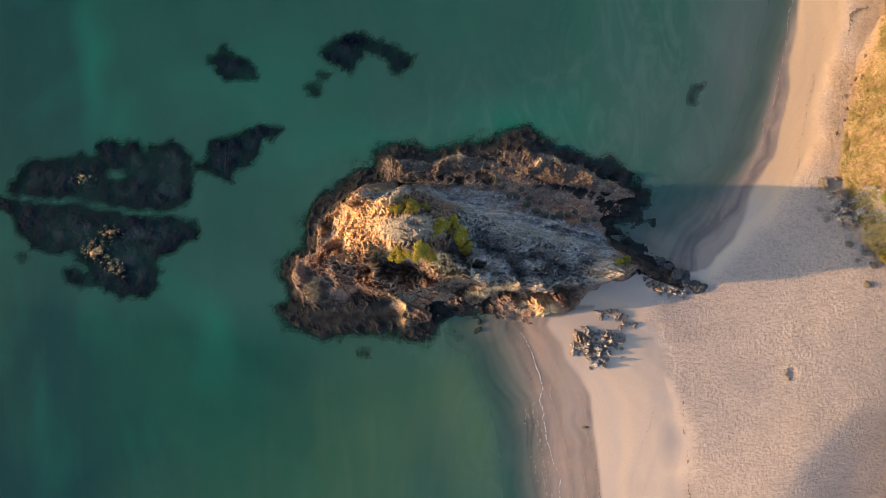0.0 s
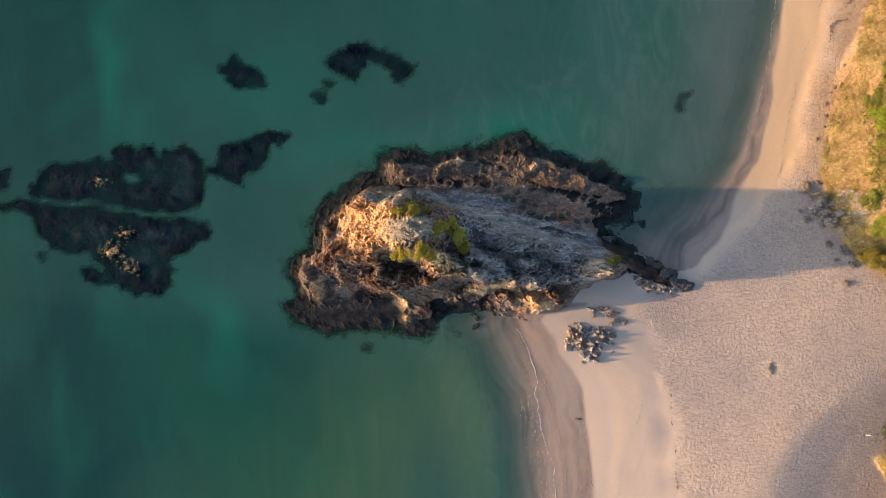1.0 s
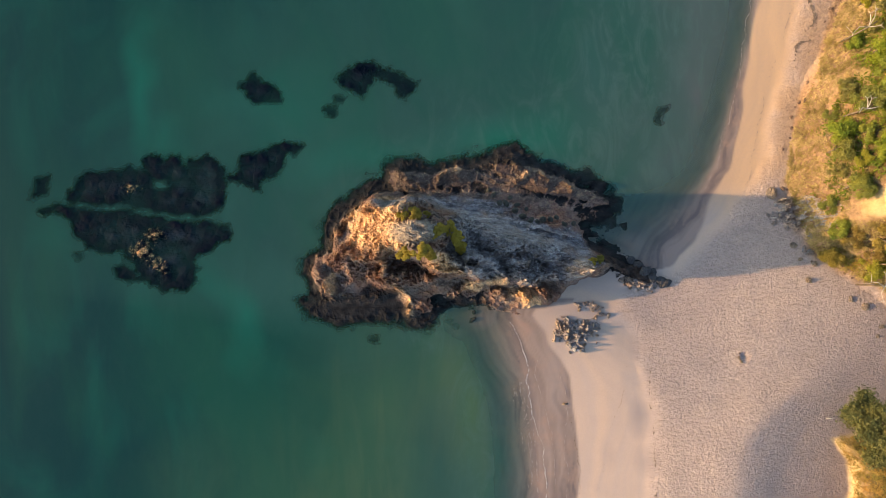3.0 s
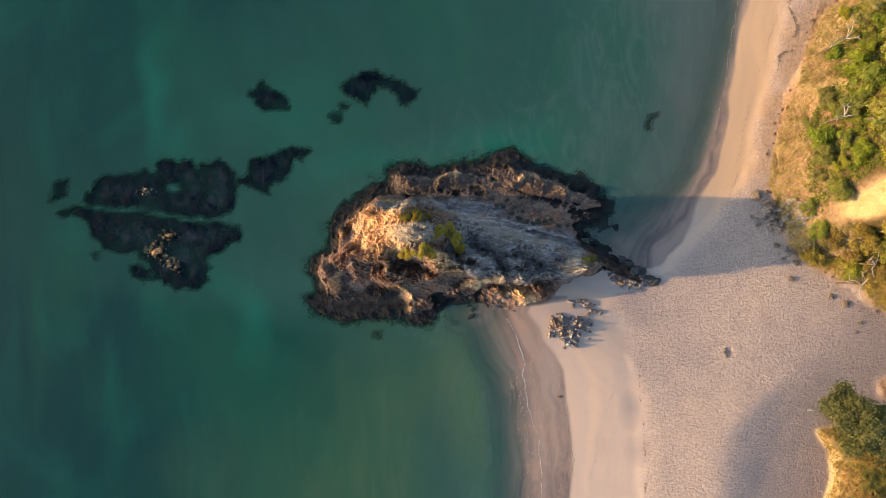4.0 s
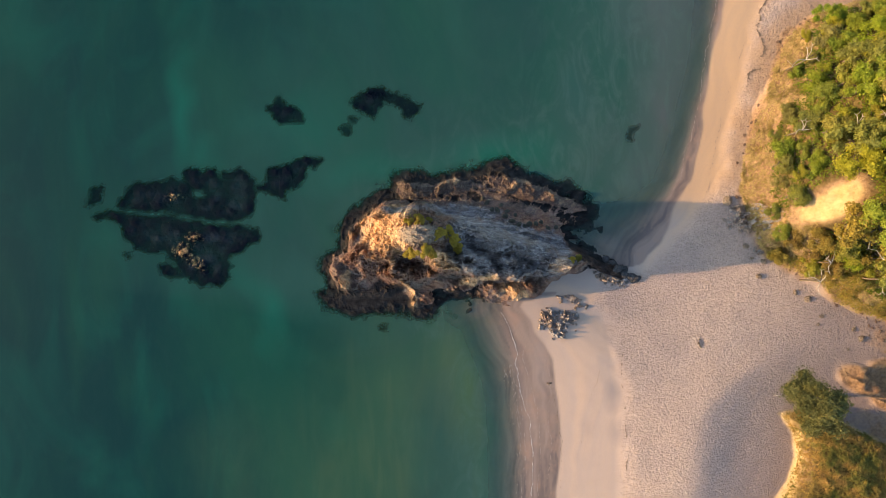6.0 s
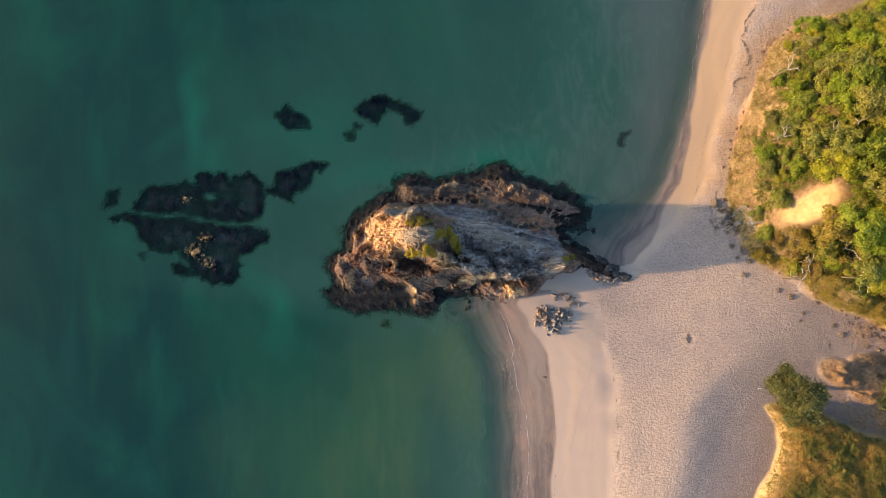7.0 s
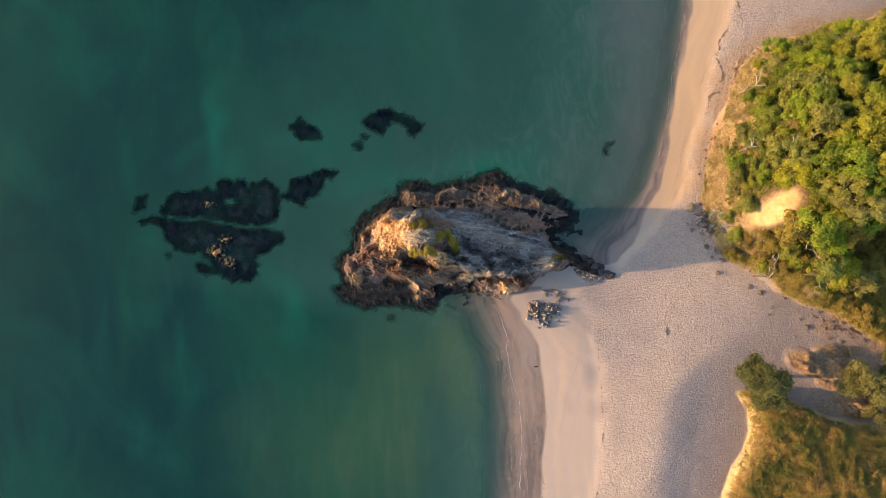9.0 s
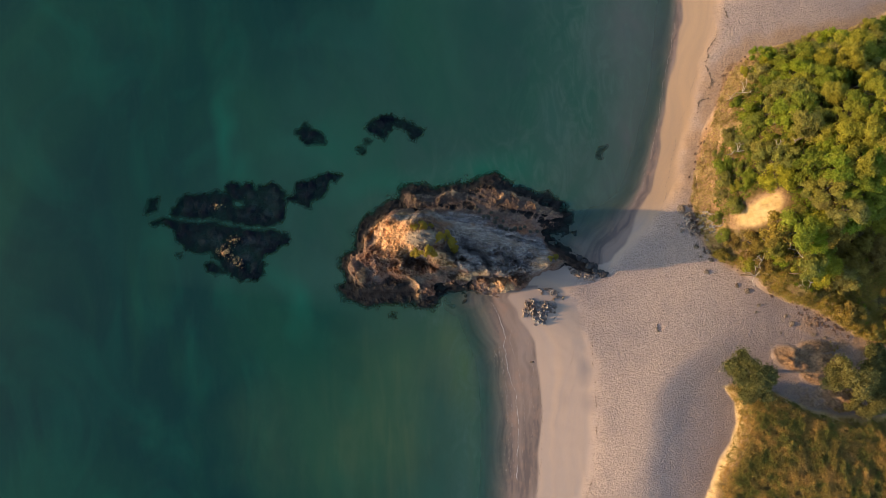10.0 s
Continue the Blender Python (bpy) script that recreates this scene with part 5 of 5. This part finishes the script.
cluster_box = [(8.99, -5.54), (12.93, -8.42)]
(cx0, cy1), (cx1, cy0) = cluster_box
for k in range(44):
    u = rng.random()
    x, y = GULLY[0][0] - 2.6 + 5.5 * u, GULLY[0][1] + 1.6 - 2.4 * u + rng.normal() * 0.55
    stone("clod", x, y, rng.uniform(0.06, 0.22), "dark brown clod of fallen earth in the sandy gully", "clods in the gully", CLOD_SHAPES, 0.35)
foot = np.stack([rng.uniform(27, 42, 4000), rng.uniform(-9, 22, 4000)], -1)
foot_in = inside(foot[:, 0], foot[:, 1], HILL)
foot = foot[(foot_in > -0.45) & (foot_in < 0.45)]
for x, y in foot[:46]:
    stone("clod", x, y, rng.uniform(0.07, 0.2), "small brown lump of rubble at the foot of the slope", "rubble at the hill foot", CLOD_SHAPES, 0.25)
count = 0
while count < 34:
    x, y = rng.uniform(cx0, cx1), rng.uniform(cy0, cy1)
    u, v = (x - cx0) / (cx1 - cx0), (cy1 - y) / (cy1 - cy0)
    if v > 0.72 and (u < 0.32 or u > 0.68):
        continue
    count += 1
    stone("rock", x, y, rng.uniform(0.07, 0.20), "jagged dark rock in a cluster on the wet sand", "rock cluster on the sand", CLUSTER_SHAPES, 0.15)
for x, y, r in [(0.32, -5.80, 0.3), (0.65, -6.08, 0.35), (1.13, -6.40, 0.3), (-0.16, -5.40, 0.28), (2.67, -5.19, 0.2), (2.50, -5.84, 0.28), (-0.77, -6.00, 0.4), (-1.17, -6.32, 0.35), (2.34, -4.87, 0.2), (11.75, -4.47, 0.25), (12.35, -4.79, 0.3), (12.96, -5.27, 0.28), (11.22, -4.87, 0.22), (13.57, -5.39, 0.2)]:
    stone("rock", x, y, r, "small dark rock at the water's edge", "rocks at the water's edge", CLUSTER_SHAPES, 0.15)
MOSSY_SHAPES = [boulder_mesh(540 + k, 0.2) for k in range(4)]
for me in MOSSY_SHAPES:
    me.materials.append(MOSSY)
for x, y, r in [(4.16, 4.45, 0.36), (4.67, 3.78, 0.3), (5.19, 3.74, 0.4), (5.90, 3.18, 0.36), (6.10, 3.66, 0.32), (6.57, 2.71, 0.38), (7.21, 2.39, 0.36), (7.68, 2.27, 0.26), (8.12, 2.43, 0.4), (8.75, 2.43, 0.32), (9.86, 2.07, 0.32), (10.69, 2.11, 0.3), (3.80, 4.88, 0.3), (5.54, 4.25, 0.3), (6.85, 3.30, 0.26), (9.27, 2.59, 0.26)]:
    stone("boulder", x, y, 0.78 * r, "rounded mossy boulder lying on the tidal shelf", "boulders on the shelf", MOSSY_SHAPES, 0.16, stack_at(x, y))
for x, y, r in [(14.43, -2.14, 0.16), (14.75, -2.50, 0.2), (15.14, -2.30, 0.14), (15.45, -2.69, 0.2), (15.77, -2.93, 0.16), (14.98, -2.89, 0.14), (16.12, -3.24, 0.18), (16.51, -2.93, 0.16), (16.86, -3.24, 0.2), (17.41, -3.08, 0.14), (14.67, -1.83, 0.18), (15.92, -2.53, 0.16), (17.18, -3.48, 0.12), (15.37, -3.16, 0.12)]:
    stone("rock", x, y, r, "small grey cobble in the wet sand by the stack", "cobbles beside the stack", CLUSTER_SHAPES, 0.1)
DARK_SHAPES = [boulder_mesh(580 + k, 0.4) for k in range(4)]
for me in DARK_SHAPES:
    me.materials.append(SLATE)
for k in range(16):
    u = k / 15
    x, y = 15.4 + 2.9 * u + rng.normal() * 0.10, -0.95 - 1.75 * u + rng.normal() * 0.22
    stone("boulder", x, y, rng.uniform(0.22, 0.42), "dark wet boulder at the low tail of the rock stack", "boulders along the tail", DARK_SHAPES, 0.12, max(stack_at(x, y), ground_at(x, y)))
for x, y, r in [(23.69, -8.64, 0.15), (23.84, -8.95, 0.13), (23.77, -8.29, 0.09)]:
    stone("stone", x, y, r, "small grey stone beside a hollow in the sand", "stones by the hollow", SHAPES, 0.1)


# ---------------------------------------------------------------- dead wood
def dead_tree(x, y, z, turn, size, seed):
    r = np.random.default_rng(seed)
    tree = new("dead_tree")
    low = ground_at(x, y)
    v, f = tube([(0, 0, low - z - 0.3), (0.05, 0, (low - z) * 0.5), (0, 0, 0), (0.35 * size, 0.1 * size, 0.15)], [0.08, 0.07, 0.05, 0.045])
    link_mesh("trunk", v, f, BARK, tree)
    for k, a in enumerate((-20, 25, 160, 60)):
        a = radians(a + r.uniform(-18, 18))
        end = size * r.uniform(0.6, 1.1)
        p = [(0.0, 0, 0), (math.cos(a) * end * 0.4, math.sin(a) * end * 0.4 + 0.08, 0.10), (math.cos(a + 0.25) * end * 0.75, math.sin(a + 0.25) * end * 0.75, 0.16), (math.cos(a - 0.1) * end, math.sin(a - 0.1) * end, 0.3)]
        v, f = tube(p, [0.034, 0.030, 0.023, 0.012], 5)
        limb = link_mesh("limb", v, f, DEADWOOD, tree)
        v, f = tube([p[2], (p[2][0] + 0.25 * math.cos(a + 1), p[2][1] + 0.25 * math.sin(a + 1), p[2][2] + 0.05)], [0.03, 0.012], 5)
        link_mesh("twig", v, f, DEADWOOD, limb)
    tree.matrix_world = pose(x, y, z, 0, 0, turn)
    return tagged(tree, "bleached bare dead tree standing out of the hillside wood", "dead tree", "dead trees")


for k, (x, y, z, turn, size) in enumerate((
        (31.33, 16.36, 0, 20, 1.7), (32.41, 1.31, 0, 20, 1.9), (35.62, -0.73, 0, -10, 2.1), (36.27, -2.43, 0, -80, 1.8),
        (32.81, -2.78, 0, 70, 1.8), (30.02, 9.95, 0, 30, 1.1), (31.88, 9.66, 0, 40, 0.9), (32.83, -1.13, 0, 80, 1.3), (33.00, 10.12, 0, 10, 1.2))):
    dead_tree(x, y, ground_at(x, y) + 3.0, turn, size, 600 + k)
snag = new("snag", None)
sx, sy = 30.17, -13.25
v, f = tube([(0, 0, 0), (0.15, 0.05, 0.10), (0.38, 0.02, 0.22)], [0.03, 0.05, 0.06])
link_mesh("trunk", v, f, DEADWOOD, snag)
snag.matrix_world = pose(sx, sy, ground_at(sx, sy) + 0.1)
tagged(snag, "short bleached stump of driftwood under the large tree", "driftwood")
twig = new("driftwood")
tx, ty = 10.04, -12.63
v, f = tube([(-0.22, 0.02, 0), (0, 0, 0.03), (0.24, 0.06, 0)], [0.06, 0.09, 0.05])
link_mesh("log", v, f, WRACK, twig)
twig.matrix_world = pose(tx, ty, ground_at(tx, ty) + 0.05)
tagged(twig, "short dark driftwood log on the smooth sand", "driftwood")


# ---------------------------------------------------------------- foam and seaweed lines
def ribbon(name, line, width, cut, material, label, category, seed, lift=0.03, along=0.045):
    """Loose flecks along a line, thick and thin by turns."""
    line = np.array(line)
    seg = np.r_[0, np.cumsum(np.hypot(*np.diff(line, axis=0).T))]
    s = np.arange(0, seg[-1], along)
    px, py = np.interp(s, seg, line[:, 0]), np.interp(s, seg, line[:, 1])
    px, py = px + 0.35 * cloudy(s * 0.35, s * 0 + seed, 4, seed) + 0.16 * cloudy(s * 1.3, s * 0 + seed, 3, seed + 2), py + 0.16 * cloudy(s * 1.1, s * 0 + seed, 3, seed + 3)
    dx, dy = np.gradient(px), np.gradient(py)
    ln = np.hypot(dx, dy)
    v = np.linspace(-1, 1, 11)
    x = px[:, None] - (dy / ln)[:, None] * v * width
    y = py[:, None] + (dx / ln)[:, None] * v * width
    z = np.maximum(land(x, y), 0.02) + lift
    keep = cloudy(x * 8.0, y * 7.0, 3, seed + 5) + 0.35 * cloudy(s * 0.6, s * 0, 2, seed + 9)[:, None] - 0.75 * np.abs(v) ** 1.5 > cut
    nx = len(v)
    verts = np.stack([x, y, z + 0.02 * keep], -1).reshape(-1, 3)
    i = (np.arange(len(s) - 1)[:, None] * nx + np.arange(nx - 1)).ravel()
    faces = np.stack([i, i + 1, i + 1 + nx, i + nx], -1)
    faces = faces[keep.ravel()[faces].all(1)]
    return tagged(link_mesh(name, verts, faces, material), label, category, "", "stuff")


EDGE = [(5.30, -5.80), (6.30, -7.40), (7.10, -9.00), (6.90, -11.00), (7.55, -13.40), (8.15, -16.40), (8.40, -20.00), (8.30, -26.00)]
ribbon("foam", EDGE, 0.055, -0.36, FOAM, "thin pale line of foam at the water's edge", "foam", 701, 0.006)
ribbon("foam", [(x + 0.75, y) for x, y in EDGE[2:]], 0.035, -0.30, FAINT_FOAM, "faint inner line of foam left on wet sand", "foam", 707, 0.006)
ribbon("foam", [(9.60, -10.20), (10.05, -12.50), (10.15, -14.70), (10.25, -17.20), (10.20, -22.00)], 0.03, -0.25, FAINT_FOAM, "faint dry line of foam on the sand", "foam", 708, 0.006)
ribbon("foam", [(26.40, 25.75), (25.70, 21.64), (24.60, 16.00), (23.70, 11.20), (22.60, 7.20), (21.60, 5.00)], 0.045, -0.30, FAINT_FOAM, "broken pale flecks of foam along the shore", "foam", 702, 0.006)


for k, (shift, wide, cut) in enumerate(((-0.30, 0.10, 0.02), (-0.62, 0.14, 0.06), (-0.98, 0.14, 0.10), (-1.35, 0.12, 0.16))):
    ribbon("foam", [(x + shift, y) for x, y in EDGE[3:]], wide, cut, FAINT_FOAM, "loose flecks of foam on the shallow water", "foam", 720 + 6 * k, 0.006)
ribbon("footprints", [(15.00, -8.60), (14.60, -11.00), (13.90, -13.60), (13.00, -16.60), (12.60, -20.00)], 0.05, 0.10, PRINTS, "faint dotted line of footprints across smooth sand", "footprints", 712, 0.004, 0.06)
ribbon("footprints", [(28.60, 20.00), (27.70, 16.10), (26.50, 12.60), (25.70, 9.40), (24.90, 5.90), (24.10, 3.60)], 0.07, 0.10, PRINTS, "dotted line of footprints along the beach", "footprints", 713, 0.004, 0.06)
ribbon("seaweed", [(31.64, 27.07), (32.00, 25.44), (30.76, 24.20), (29.88, 22.58), (29.63, 20.71), (30.24, 18.96), (29.86, 17.96)], 0.15, -0.34, WRACK, "dark line of dry seaweed curling over the sand", "seaweed", 703)
ribbon("seaweed", [(29.86, 17.09), (28.87, 16.72), (28.67, 15.35)], 0.15, -0.34, WRACK, "dark line of dry seaweed curling over the sand", "seaweed", 704)
ribbon("seaweed", [(16.78, -7.99), (16.83, -12.38), (17.06, -16.14), (17.24, -21.14), (16.73, -24.27), (15.84, -27.77)], 0.11, 0.02, WRACK, "scattered dark seaweed along the tide line", "seaweed", 705)
ribbon("seaweed", [(10.54, -13.39), (11.03, -17.48), (11.02, -22.52), (10.63, -27.55)], 0.06, 0.05, WRACK, "scattered dark seaweed on the smooth sand", "seaweed", 706)
